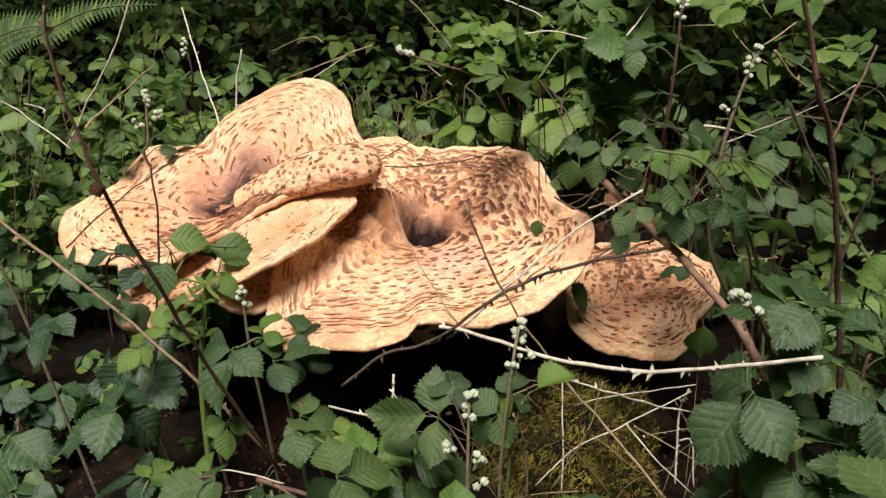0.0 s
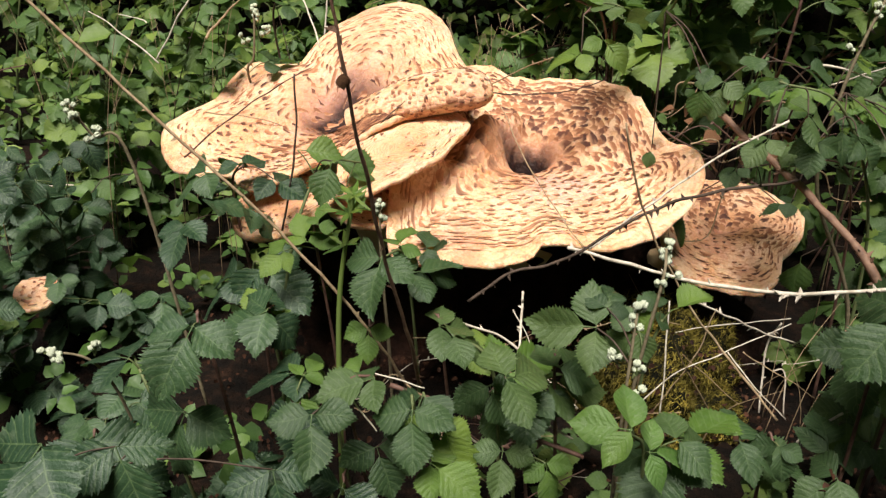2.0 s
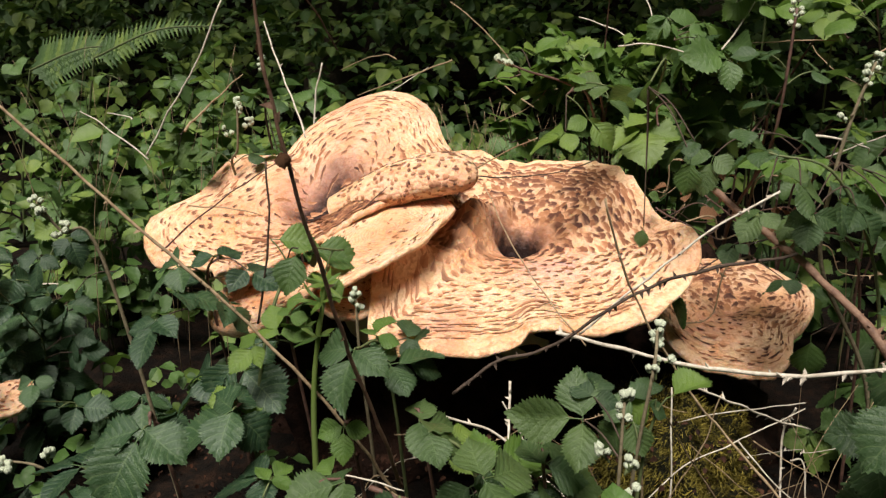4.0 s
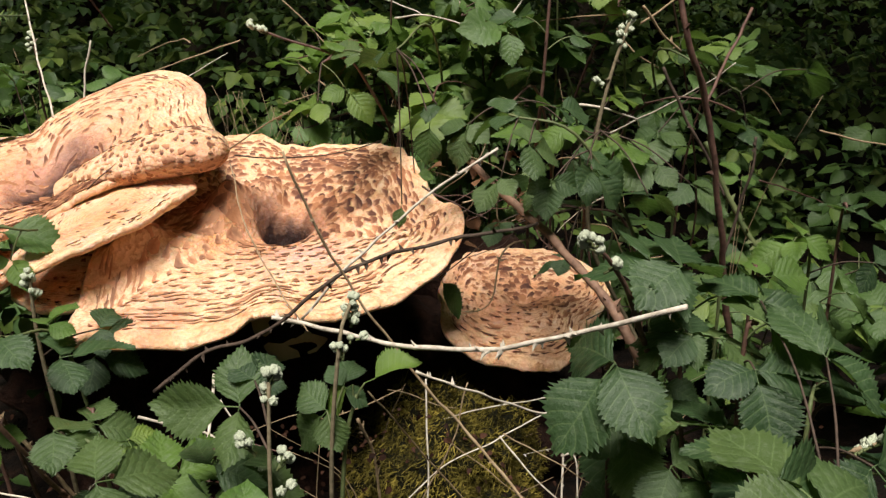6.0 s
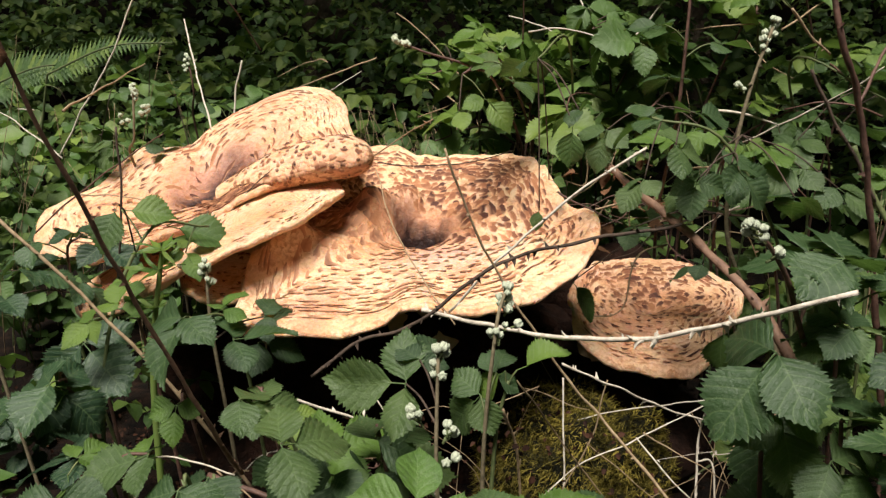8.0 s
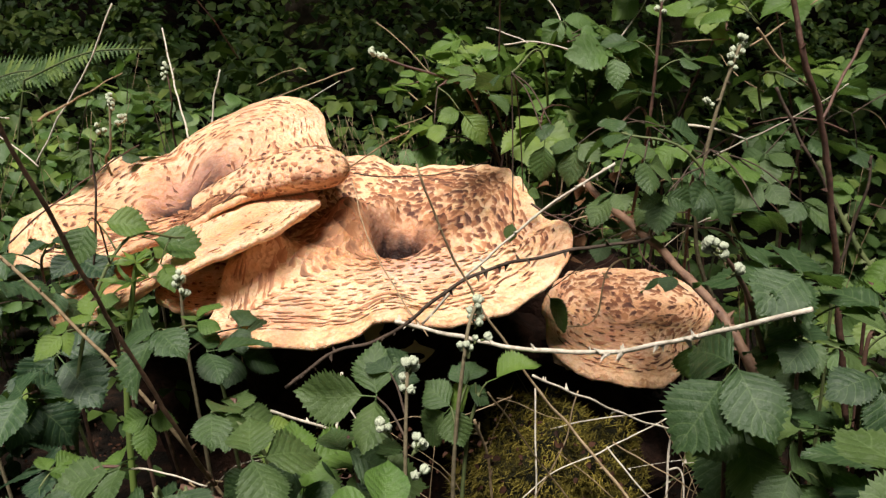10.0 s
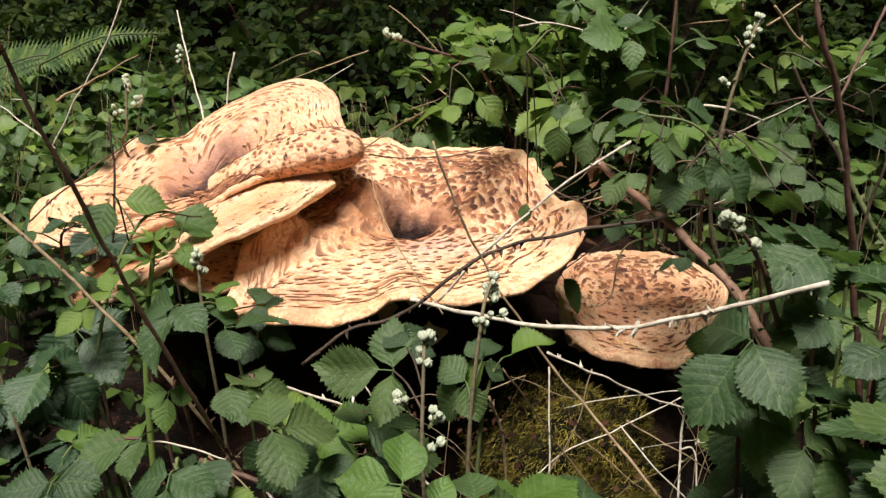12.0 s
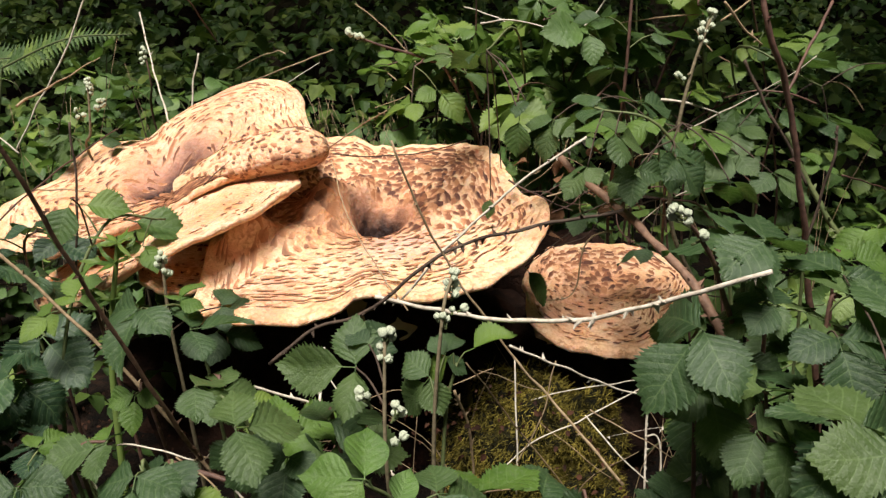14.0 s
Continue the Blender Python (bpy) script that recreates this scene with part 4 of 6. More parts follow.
shoot("low bramble shoot with large lit leaves", [(-0.405, 0.654, 0.100), (-0.415, 0.634, 0.219), (-0.435, 0.609, 0.356), (-0.460, 0.632, 0.396)], 0.0026, 0.0013, [
    ((-0.394, 0.581, 0.367), 0.067, -120, 30, 0, SHADEDS),
    ((-0.460, 0.620, 0.400), 0.057, 170, 15, 0, SHADEDS),
    ((-0.450, 0.550, 0.330), 0.064, -90, 30, 0, SHADEDS),
], STEM_GREEN, 6, 110)
shoot("low bramble shoot with large lit leaves", [(-0.477, 0.676, 0.100), (-0.487, 0.656, 0.184), (-0.507, 0.631, 0.297), (-0.507, 0.618, 0.303)], 0.0026, 0.0013, [
    ((-0.507, 0.606, 0.307), 0.081, -60, 20, 0, SHADEDS),
], STEM_RED, 6, 111)
shoot("bramble shoot sprawling among dry twigs", [(-0.145, 0.683, 0.100), (-0.155, 0.663, 0.197), (-0.175, 0.638, 0.318), (-0.175, 0.632, 0.341)], 0.0026, 0.0013, [
    ((-0.175, 0.620, 0.345), 0.053, -110, 35, 0, FINE),
    ((-0.210, 0.600, 0.320), 0.051, -60, 35, 0, FINE),
    ((-0.140, 0.620, 0.320), 0.046, -20, 20, 0, FINE),
], STEM_GREEN, 6, 112)
shoot("bramble shoot sprawling among dry twigs", [(-0.210, 0.630, 0.100), (-0.220, 0.610, 0.180), (-0.240, 0.585, 0.290), (-0.240, 0.572, 0.296)], 0.0026, 0.0013, [
    ((-0.240, 0.560, 0.300), 0.057, -120, 30, 0, SHADEDS),
], STEM_RED, 6, 113)
shoot("shoot with a smooth bright green three-part leaf", [(0.055, 0.563, 0.100), (0.050, 0.543, 0.244), (0.035, 0.520, 0.386), (0.012, 0.497, 0.428)], 0.0026, 0.0013, [
    ((0.012, 0.495, 0.432), 0.050, 160, 4, 0, SMOOTHS, 38),
    ((0.062, 0.520, 0.405), 0.050, 30, 10, 0, FINE),
    ((0.034, 0.505, 0.402), 0.042, 10, 12, 0, SMOOTHS, 35),
], STEM_GREEN, 6, 114)
shoot("bramble shoot with glossy dark leaves before the small bracket", [(0.303, 0.653, 0.100), (0.293, 0.633, 0.290), (0.273, 0.608, 0.473), (0.262, 0.579, 0.511)], 0.0026, 0.0013, [
    ((0.262, 0.567, 0.515), 0.070, -150, 20, 0, FINE),
    ((0.285, 0.600, 0.450), 0.057, -70, 35, 0, FINE),
], STEM_RED, 6, 115)
shoot("bramble shoot with glossy dark leaves before the small bracket", [(0.333, 0.750, 0.100), (0.323, 0.730, 0.247), (0.303, 0.705, 0.401), (0.303, 0.692, 0.407)], 0.0026, 0.0013, [
    ((0.303, 0.680, 0.411), 0.062, -110, 30, 0, FINE),
], STEM_GREEN, 6, 116)
shoot("bramble shoot with layered toothed leaves", [(0.360, 0.640, 0.100), (0.350, 0.620, 0.266), (0.330, 0.595, 0.433), (0.319, 0.582, 0.459)], 0.0026, 0.0013, [
    ((0.319, 0.570, 0.463), 0.062, 110, 5, 0, FINE),
    ((0.350, 0.570, 0.461), 0.062, 45, 10, 0, FINE),
    ((0.317, 0.580, 0.424), 0.060, -40, 20, 0, FINE),
    ((0.334, 0.560, 0.424), 0.057, -20, 20, 0, FINE),
], STEM_RED, 6, 117)
shoot("bramble shoot with layered toothed leaves", [(0.368, 0.780, 0.100), (0.358, 0.760, 0.194), (0.338, 0.735, 0.312), (0.352, 0.732, 0.325)], 0.0026, 0.0013, [
    ((0.352, 0.720, 0.329), 0.053, 170, 15, 0, FINE),
    ((0.323, 0.700, 0.316), 0.053, -110, 20, 0, FINE),
], STEM_GREEN, 6, 118)
shoot("bramble shoot with crinkled mid-green leaves", [(0.375, 0.697, 0.100), (0.365, 0.677, 0.313), (0.345, 0.652, 0.511), (0.317, 0.612, 0.572)], 0.0026, 0.0013, [
    ((0.329, 0.614, 0.522), 0.043, -160, 15, 0, FINE),
    ((0.317, 0.600, 0.576), 0.068, 150, 0, 0, FINE),
    ((0.363, 0.620, 0.511), 0.056, 20, 15, 0, FINE),
    ((0.378, 0.640, 0.543), 0.050, 60, 5, 0, FINE),
    ((0.338, 0.660, 0.455), 0.043, -100, 30, 0, FINE),
], STEM_RED, 6, 119)
shoot("bramble shoot with a broad leaf close to the ground", [(0.427, 0.562, 0.100), (0.417, 0.542, 0.271), (0.397, 0.517, 0.441), (0.430, 0.512, 0.456)], 0.0026, 0.0013, [
    ((0.365, 0.485, 0.442), 0.077, -160, 15, 0, SHADEDS),
    ((0.430, 0.500, 0.460), 0.069, 10, 10, 0, SHADEDS),
], STEM_GREEN, 6, 120)
shoot("low bramble shoot with mid-green leaves over the litter", [(0.300, 0.700, 0.100), (0.300, 0.690, 0.200), (0.285, 0.665, 0.285), (0.262, 0.640, 0.300)], 0.0022, 0.0011, [
    ((0.338, 0.672, 0.300), 0.052, -50, 5, 0, FINE),
    ((0.278, 0.640, 0.305), 0.056, 70, 0, 0, FINE),
    ((0.212, 0.606, 0.300), 0.050, 110, 10, 0, FINE),
    ((0.262, 0.592, 0.312), 0.048, -160, 15, 0, FINE),
], STEM_GREEN, 4, 161)
shoot("low bramble shoot with mid-green leaves over the litter", [(0.400, 0.800, 0.100), (0.398, 0.790, 0.190), (0.385, 0.765, 0.265), (0.362, 0.745, 0.290)], 0.0022, 0.0011, [
    ((0.412, 0.790, 0.262), 0.055, -80, 5, 0, FINE),
    ((0.352, 0.752, 0.296), 0.050, 40, 5, 0, FINE),
    ((0.392, 0.728, 0.285), 0.052, 190, 15, 0, SHADEDS),
], STEM_RED, 4, 162)
shoot("bramble shoot with a broad leaf close to the ground", [(0.475, 0.660, 0.100), (0.465, 0.640, 0.270), (0.445, 0.615, 0.440), (0.470, 0.592, 0.466)], 0.0026, 0.0013, [
    ((0.470, 0.580, 0.470), 0.062, 60, 10, 0, FINE),
    ((0.420, 0.600, 0.430), 0.062, 120, 10, 0, FINE),
], STEM_RED, 6, 121)
shoot("thin bramble shoot hanging over the large bracket", [(0.240, 1.440, 0.150), (0.220, 1.400, 0.550), (0.170, 1.100, 0.740), (0.120, 0.985, 0.720)], 0.0026, 0.0013, [
    ((0.152, 0.883, 0.650), 0.040, -95, 65, 0, SINGLES),
    ((0.160, 0.900, 0.665), 0.036, 170, 20, 0, FINE),
    ((0.146, 1.054, 0.566), 0.022, 0, 10, 0, SINGLES),
    ((0.127, 0.970, 0.543), 0.024, -100, 45, 0, SINGLES),
    ((0.120, 0.984, 0.718), 0.050, 150, 10, 0, FINE),
], STEM_GREEN, 6, 122)
shoot("bramble shoot with fresh leaves above the bracket", [(0.160, 1.440, 0.150), (0.150, 1.380, 0.550), (0.080, 1.140, 0.720), (0.030, 1.060, 0.700)], 0.0026, 0.0013, [
    ((0.036, 1.100, 0.726), 0.052, 25, -5, 0, YOUNGS),
    ((0.027, 1.026, 0.655), 0.044, 205, 30, 0, YOUNGS),
    ((0.084, 1.060, 0.713), 0.046, 160, 5, 0, FINE),
    ((0.060, 1.050, 0.670), 0.044, -60, 25, 0, YOUNGS),
    ((0.100, 1.120, 0.690), 0.050, 30, 10, 0, FINE),
], STEM_RED, 6, 123)
shoot("bramble shoot arching over the small bracket", [(0.440, 0.920, 0.120), (0.410, 0.900, 0.450), (0.310, 0.850, 0.630), (0.230, 0.860, 0.660)], 0.0026, 0.0013, [
    ((0.238, 0.788, 0.639), 0.044, 10, 15, 0, FINE),
    ((0.300, 0.789, 0.615), 0.042, -30, 25, 0, FINE),
    ((0.236, 0.884, 0.657), 0.044, 170, 10, 0, FINE),
    ((0.270, 0.820, 0.600), 0.038, -100, 40, 0, FINE),
    ((0.220, 0.830, 0.600), 0.036, -140, 30, 0, FINE),
], STEM_GREEN, 6, 124)
shoot("bramble shoot with overlapping leaves", [(0.400, 1.360, 0.150), (0.380, 1.280, 0.500), (0.300, 1.050, 0.670), (0.250, 0.980, 0.660)], 0.0026, 0.0013, [
    ((0.245, 0.997, 0.667), 0.050, -20, 15, 0, FINE),
    ((0.300, 0.950, 0.660), 0.048, 30, 10, 0, FINE),
    ((0.280, 1.000, 0.700), 0.046, 120, 0, 0, FINE),
    ((0.330, 0.980, 0.630), 0.048, -60, 25, 0, FINE),
    ((0.200, 0.950, 0.640), 0.044, -120, 30, 0, FINE),
], STEM_RED, 6, 125)
shoot("bramble shoot with a curved bright leaf over the white twig", [(0.060, 0.660, 0.140), (0.068, 0.663, 0.380), (0.079, 0.665, 0.447)], 0.0026, 0.0013, [
    ((0.086, 0.665, 0.457), 0.046, 15, -5, 0, SINGLES_Y),
    ((0.076, 0.665, 0.456), 0.030, 200, 30, 0, SINGLES_Y),
], STEM_GREEN, 6, 126)
shoot("thin bramble shoot with leaves before the small bracket's rim", [(0.460, 1.000, 0.120), (0.440, 0.990, 0.380), (0.400, 0.970, 0.520), (0.340, 0.970, 0.540)], 0.0026, 0.0013, [
    ((0.176, 1.002, 0.442), 0.050, -48, 35, 0, SINGLES),
    ((0.355, 0.950, 0.403), 0.050, -85, 40, 0, SINGLES),
    ((0.323, 0.950, 0.481), 0.036, 170, 10, 0, FINE),
    ((0.243, 0.960, 0.524), 0.030, -120, 20, 0, FINE),
    ((0.384, 0.980, 0.526), 0.044, 20, 10, 0, FINE),
    ((0.306, 1.000, 0.532), 0.040, 150, 10, 0, FINE),
    ((0.352, 1.000, 0.536), 0.044, 60, 0, 0, FINE),
], STEM_RED, 6, 127)
shoot("dark bramble leaves resting over the domed bracket", [(-0.340, 0.760, 0.120), (-0.335, 0.780, 0.400), (-0.300, 0.830, 0.535), (-0.250, 0.880, 0.533)], 0.0026, 0.0013, [
    ((-0.300, 0.885, 0.532), 0.066, 8, 10, 0, SINGLES),
    ((-0.325, 0.830, 0.560), 0.048, 10, 5, 0, SINGLES),
    ((-0.266, 0.700, 0.590), 0.040, -110, 20, 0, SINGLES),
    ((-0.271, 0.860, 0.507), 0.030, -60, 35, 0, YOUNGS),
], STEM_GREEN, 6, 128)
shoot("dark low bramble leaves beside the domed bracket", [(-0.388, 0.929, 0.100), (-0.398, 0.909, 0.297), (-0.418, 0.884, 0.485), (-0.404, 0.892, 0.519)], 0.0026, 0.0013, [
    ((-0.438, 0.840, 0.489), 0.050, 20, 15, 0, SHADEDS),
    ((-0.392, 0.860, 0.471), 0.044, 0, 20, 0, SHADEDS),
    ((-0.419, 0.880, 0.493), 0.044, 160, 10, 0, SHADEDS),
    ((-0.468, 0.840, 0.456), 0.050, -100, 20, 0, SHADEDS),
    ((-0.359, 0.850, 0.516), 0.044, -30, 15, 0, SHADEDS),
    ((-0.404, 0.880, 0.523), 0.044, 120, 5, 0, SHADEDS),
    ((-0.444, 0.860, 0.516), 0.050, 200, 10, 0, SHADEDS),
], STEM_RED, 6, 129)
shoot("bramble shoot with broad bluish-green leaves in full light", [(0.346, 0.680, 0.100), (0.336, 0.660, 0.329), (0.316, 0.635, 0.539), (0.300, 0.632, 0.572)], 0.0026, 0.0013, [
    ((0.300, 0.620, 0.576), 0.065, 8, 5, 0, FINE),
    ((0.331, 0.600, 0.522), 0.045, 150, 10, 0, FINE),
], STEM_GREEN, 6, 130)
shoot("bramble shoot with broad bluish-green leaves in full light", [(0.407, 0.655, 0.100), (0.398, 0.635, 0.311), (0.378, 0.610, 0.509), (0.388, 0.612, 0.527)], 0.0026, 0.0013, [
    ((0.388, 0.600, 0.531), 0.065, 30, 8, 0, FINE),
    ((0.367, 0.570, 0.507), 0.055, -80, 30, 0, FINE),
], STEM_RED, 6, 131)
shoot("bramble shoot with a large deeply toothed leaf", [(0.434, 0.600, 0.100), (0.424, 0.580, 0.285), (0.404, 0.555, 0.466), (0.422, 0.582, 0.493)], 0.0026, 0.0013, [
    ((0.422, 0.570, 0.497), 0.070, 75, 8, 0, FINE),
    ((0.372, 0.520, 0.461), 0.062, 165, 5, 0, FINE),
    ((0.418, 0.500, 0.469), 0.062, -60, 25, 0, FINE),
], STEM_GREEN, 6, 132)
shoot("bramble shoot with a large deeply toothed leaf", [(0.344, 0.510, 0.100), (0.334, 0.490, 0.294), (0.314, 0.465, 0.480), (0.314, 0.452, 0.486)], 0.0026, 0.0013, [
    ((0.314, 0.440, 0.490), 0.070, -60, 20, 0, FINE),
], STEM_RED, 6, 133)
shoot("bramble shoot with pale five-part leaves in the gap", [(0.618, 0.927, 0.100), (0.608, 0.907, 0.313), (0.588, 0.882, 0.511), (0.565, 0.872, 0.528)], 0.0026, 0.0013, [
    ((0.565, 0.860, 0.532), 0.050, 20, 10, 0, YOUNGS),
    ((0.554, 0.860, 0.527), 0.046, 170, 15, 0, YOUNGS),
    ((0.644, 0.850, 0.505), 0.046, -30, 20, 0, FINE),
], STEM_GREEN, 6, 134)
shoot("bramble shoot with pale five-part leaves in the gap", [(0.677, 0.970, 0.100), (0.667, 0.950, 0.331), (0.647, 0.925, 0.541), (0.647, 0.912, 0.547)], 0.0026, 0.0013, [
    ((0.647, 0.900, 0.551), 0.050, 60, 10, 0, FINE),
], STEM_RED, 6, 135)
shoot("bramble shoot with pale five-part leaves in the gap", [(0.543, 0.990, 0.100), (0.533, 0.970, 0.350), (0.513, 0.945, 0.574), (0.513, 0.932, 0.580)], 0.0026, 0.0013, [
    ((0.513, 0.920, 0.584), 0.030, 90, -20, 0, YOUNGS),
], STEM_GREEN, 6, 136)
shoot("bramble shoot with pale five-part leaves in the gap", [(0.523, 0.870, 0.100), (0.513, 0.850, 0.303), (0.493, 0.825, 0.495), (0.493, 0.812, 0.501)], 0.0026, 0.0013, [
    ((0.493, 0.800, 0.505), 0.046, 20, 10, 0, YOUNGS),
], STEM_RED, 6, 137)
shoot("bramble shoot with dull shaded leaves above the gap", [(0.620, 1.360, 0.150), (0.600, 1.320, 0.500), (0.500, 1.200, 0.720), (0.594, 1.110, 0.672)], 0.0026, 0.0013, [
    ((0.553, 1.100, 0.714), 0.060, 20, 15, 0, FINE),
    ((0.547, 1.120, 0.640), 0.058, 0, 20, 0, FINE),
    ((0.472, 1.080, 0.619), 0.052, -120, 25, 0, FINE),
    ((0.613, 1.120, 0.626), 0.060, -20, 20, 0, FINE),
    ((0.706, 1.150, 0.703), 0.056, 30, 10, 0, FINE),
], STEM_GREEN, 6, 138)
shoot("bramble shoot with lit leaves beside the forked stem", [(0.440, 1.280, 0.150), (0.420, 1.220, 0.450), (0.360, 1.020, 0.600), (0.348, 0.930, 0.637)], 0.0026, 0.0013, [
    ((0.282, 0.950, 0.633), 0.046, 160, 10, 0, YOUNGS),
    ((0.372, 0.980, 0.672), 0.044, 20, 10, 0, YOUNGS),
    ((0.312, 0.850, 0.609), 0.056, -10, 12, 0, FINE),
    ((0.286, 0.860, 0.592), 0.046, 200, 15, 0, FINE),
    ((0.406, 0.900, 0.604), 0.046, -140, 15, 0, FINE),
    ((0.438, 0.880, 0.586), 0.046, -60, 20, 0, FINE),
    ((0.372, 0.920, 0.626), 0.044, -95, 25, 0, YOUNGS),
    ((0.376, 0.840, 0.583), 0.046, 60, 10, 0, FINE),
], STEM_RED, 6, 139)
shoot("bramble shoot with leaves over the brown litter", [(-0.043, 0.734, 0.100), (-0.053, 0.714, 0.223), (-0.073, 0.689, 0.361), (-0.119, 0.712, 0.387)], 0.0026, 0.0013, [
    ((-0.079, 0.660, 0.376), 0.060, 30, 5, 0, YOUNGS),
    ((-0.096, 0.650, 0.357), 0.053, -70, 25, 0, FINE),
    ((-0.033, 0.660, 0.369), 0.064, 15, 5, 0, FINE),
    ((-0.039, 0.650, 0.363), 0.046, -110, 30, 0, FINE),
    ((-0.119, 0.700, 0.391), 0.037, -40, 25, 0, YOUNGS),
], STEM_GREEN, 6, 140)
shoot("bramble shoot with leaves over the brown litter", [(-0.121, 0.770, 0.100), (-0.131, 0.750, 0.245), (-0.151, 0.725, 0.398), (-0.151, 0.712, 0.404)], 0.0026, 0.0013, [
    ((-0.151, 0.700, 0.408), 0.051, 10, 10, 0, FINE),
], STEM_RED, 6, 141)
shoot("bramble shoot with drooping leaves at the litter's edge", [(-0.126, 0.647, 0.100), (-0.136, 0.627, 0.219), (-0.156, 0.602, 0.355), (-0.165, 0.612, 0.381)], 0.0026, 0.0013, [
    ((-0.165, 0.600, 0.385), 0.055, -115, 35, 0, FINE),
    ((-0.147, 0.580, 0.367), 0.053, -75, 25, 0, YOUNGS),
    ((-0.155, 0.550, 0.344), 0.048, -20, 15, 0, YOUNGS),
], STEM_GREEN, 6, 142)
shoot("bramble shoot with drooping leaves at the litter's edge", [(-0.035, 0.630, 0.100), (-0.045, 0.610, 0.208), (-0.065, 0.585, 0.337), (-0.086, 0.572, 0.349)], 0.0026, 0.0013, [
    ((-0.086, 0.560, 0.353), 0.040, -100, 30, 0, FINE),
    ((-0.044, 0.560, 0.341), 0.036, -80, 20, 0, YOUNGS),
], STEM_RED, 6, 143)
shoot("bramble shoot with dark broad leaves in front", [(0.128, 0.630, 0.100), (0.118, 0.610, 0.223), (0.098, 0.585, 0.362), (0.063, 0.552, 0.376)], 0.0026, 0.0013, [
    ((0.085, 0.560, 0.375), 0.062, 20, 5, 0, YOUNGS),
    ((0.063, 0.540, 0.380), 0.065, -110, 25, 0, FINE),
    ((0.147, 0.580, 0.362), 0.057, 0, 15, 0, FINE),
], STEM_GREEN, 6, 144)
shoot("bramble shoot with dark broad leaves in front", [(0.217, 0.650, 0.100), (0.207, 0.630, 0.214), (0.187, 0.605, 0.347), (0.187, 0.592, 0.353)], 0.0026, 0.0013, [
    ((0.187, 0.580, 0.357), 0.034, -90, 30, 0, FINE),
], STEM_RED, 6, 145)
shoot("bramble shoot with fresh serrated leaflets hanging over the gap", [(-0.241, 0.700, 0.100), (-0.251, 0.680, 0.227), (-0.271, 0.655, 0.368), (-0.288, 0.642, 0.378)], 0.0026, 0.0013, [
    ((-0.293, 0.620, 0.371), 0.036, -85, 40, 0, SINGLES_Y),
    ((-0.288, 0.630, 0.382), 0.028, 60, 0, 0, YOUNGS),
    ((-0.232, 0.640, 0.381), 0.032, -170, 15, 0, YOUNGS),
], STEM_GREEN, 6, 146)
shoot("bramble shoot with fresh serrated leaflets hanging over the gap", [(-0.198, 0.770, 0.100), (-0.208, 0.750, 0.240), (-0.228, 0.725, 0.390), (-0.228, 0.712, 0.396)], 0.0026, 0.0013, [
    ((-0.228, 0.700, 0.400), 0.034, -90, 35, 0, YOUNGS),
], STEM_RED, 6, 147)
shoot("bramble shoot with fresh serrated leaflets hanging over the gap", [(-0.316, 0.790, 0.100), (-0.326, 0.770, 0.240), (-0.346, 0.745, 0.391), (-0.344, 0.732, 0.400)], 0.0026, 0.0013, [
    ((-0.348, 0.720, 0.397), 0.040, 110, -5, 0, YOUNGS),
    ((-0.344, 0.720, 0.404), 0.036, -160, 20, 0, YOUNGS),
], STEM_GREEN, 6, 148)
shoot("low bramble shoot with large dark leaves close by", [(-0.50, 0.56, 0.10), (-0.50, 0.53, 0.25), (-0.49, 0.50, 0.37), (-0.478, 0.475, 0.405)], 0.0026, 0.0013, [
    ((-0.472, 0.470, 0.412), 0.085, -120, 18, 0, SHADEDS, 25),
    ((-0.437, 0.520, 0.372), 0.066, -70, 20, 0, SHADEDS, 30),
    ((-0.300, 0.530, 0.345), 0.060, -80, 25, 0, SHADEDS, 25),
], STEM_RED, 6, 150)
shoot("bramble shoot with a large crinkled leaf close by", [(0.40, 0.50, 0.10), (0.39, 0.48, 0.28), (0.37, 0.45, 0.43), (0.345, 0.432, 0.482)], 0.0026, 0.0013, [
    ((0.338, 0.430, 0.488), 0.070, 110, 0, 0, FINE, 38),
    ((0.395, 0.625, 0.540), 0.060, 60, 5, 0, FINE, 30),
    ((0.410, 0.555, 0.522), 0.066, 40, 5, 0, FINE, 35),
], STEM_GREEN, 6, 151)
twig("bleached thorny bramble cane lying before the brackets", [(-0.004, 0.787, 0.469), (0.034, 0.794, 0.459), (0.111, 0.701, 0.476), (0.190, 0.620, 0.505), (0.287, 0.517, 0.574)], 0.0022, 0.0019, STEM_DRY, 26)
twig("dark thorny cane resting across the bracket's rim", [(-0.117, 0.778, 0.398), (-0.064, 0.785, 0.438), (-0.012, 0.778, 0.456), (0.065, 0.763, 0.522), (0.145, 0.800, 0.538), (0.256, 0.812, 0.557)], 0.0020, 0.0018, STEM_DARK, 22)
twig("thin pale cane rising over the bracket", [(0.024, 0.800, 0.463), (0.064, 0.775, 0.519), (0.138, 0.765, 0.591), (0.204, 0.754, 0.640)], 0.0014, 0.0012, STEM_DRY, 8)
twig("tan cane leaning across the hollow", [(0.020, 0.701, 0.641), (0.063, 0.730, 0.536), (0.135, 0.751, 0.421), (0.192, 0.740, 0.357), (0.246, 0.700, 0.301)], 0.0011, 0.0016, STEM_TAN, 4)
twig("brown woody cane rising steeply beside the brackets", [(-0.232, 0.470, 0.830), (-0.236, 0.475, 0.798), (-0.227, 0.490, 0.719), (-0.218, 0.522, 0.649), (-0.203, 0.580, 0.539), (-0.177, 0.648, 0.403), (-0.170, 0.700, 0.331)], 0.0009, 0.0022, STEM_BROWN, 12)
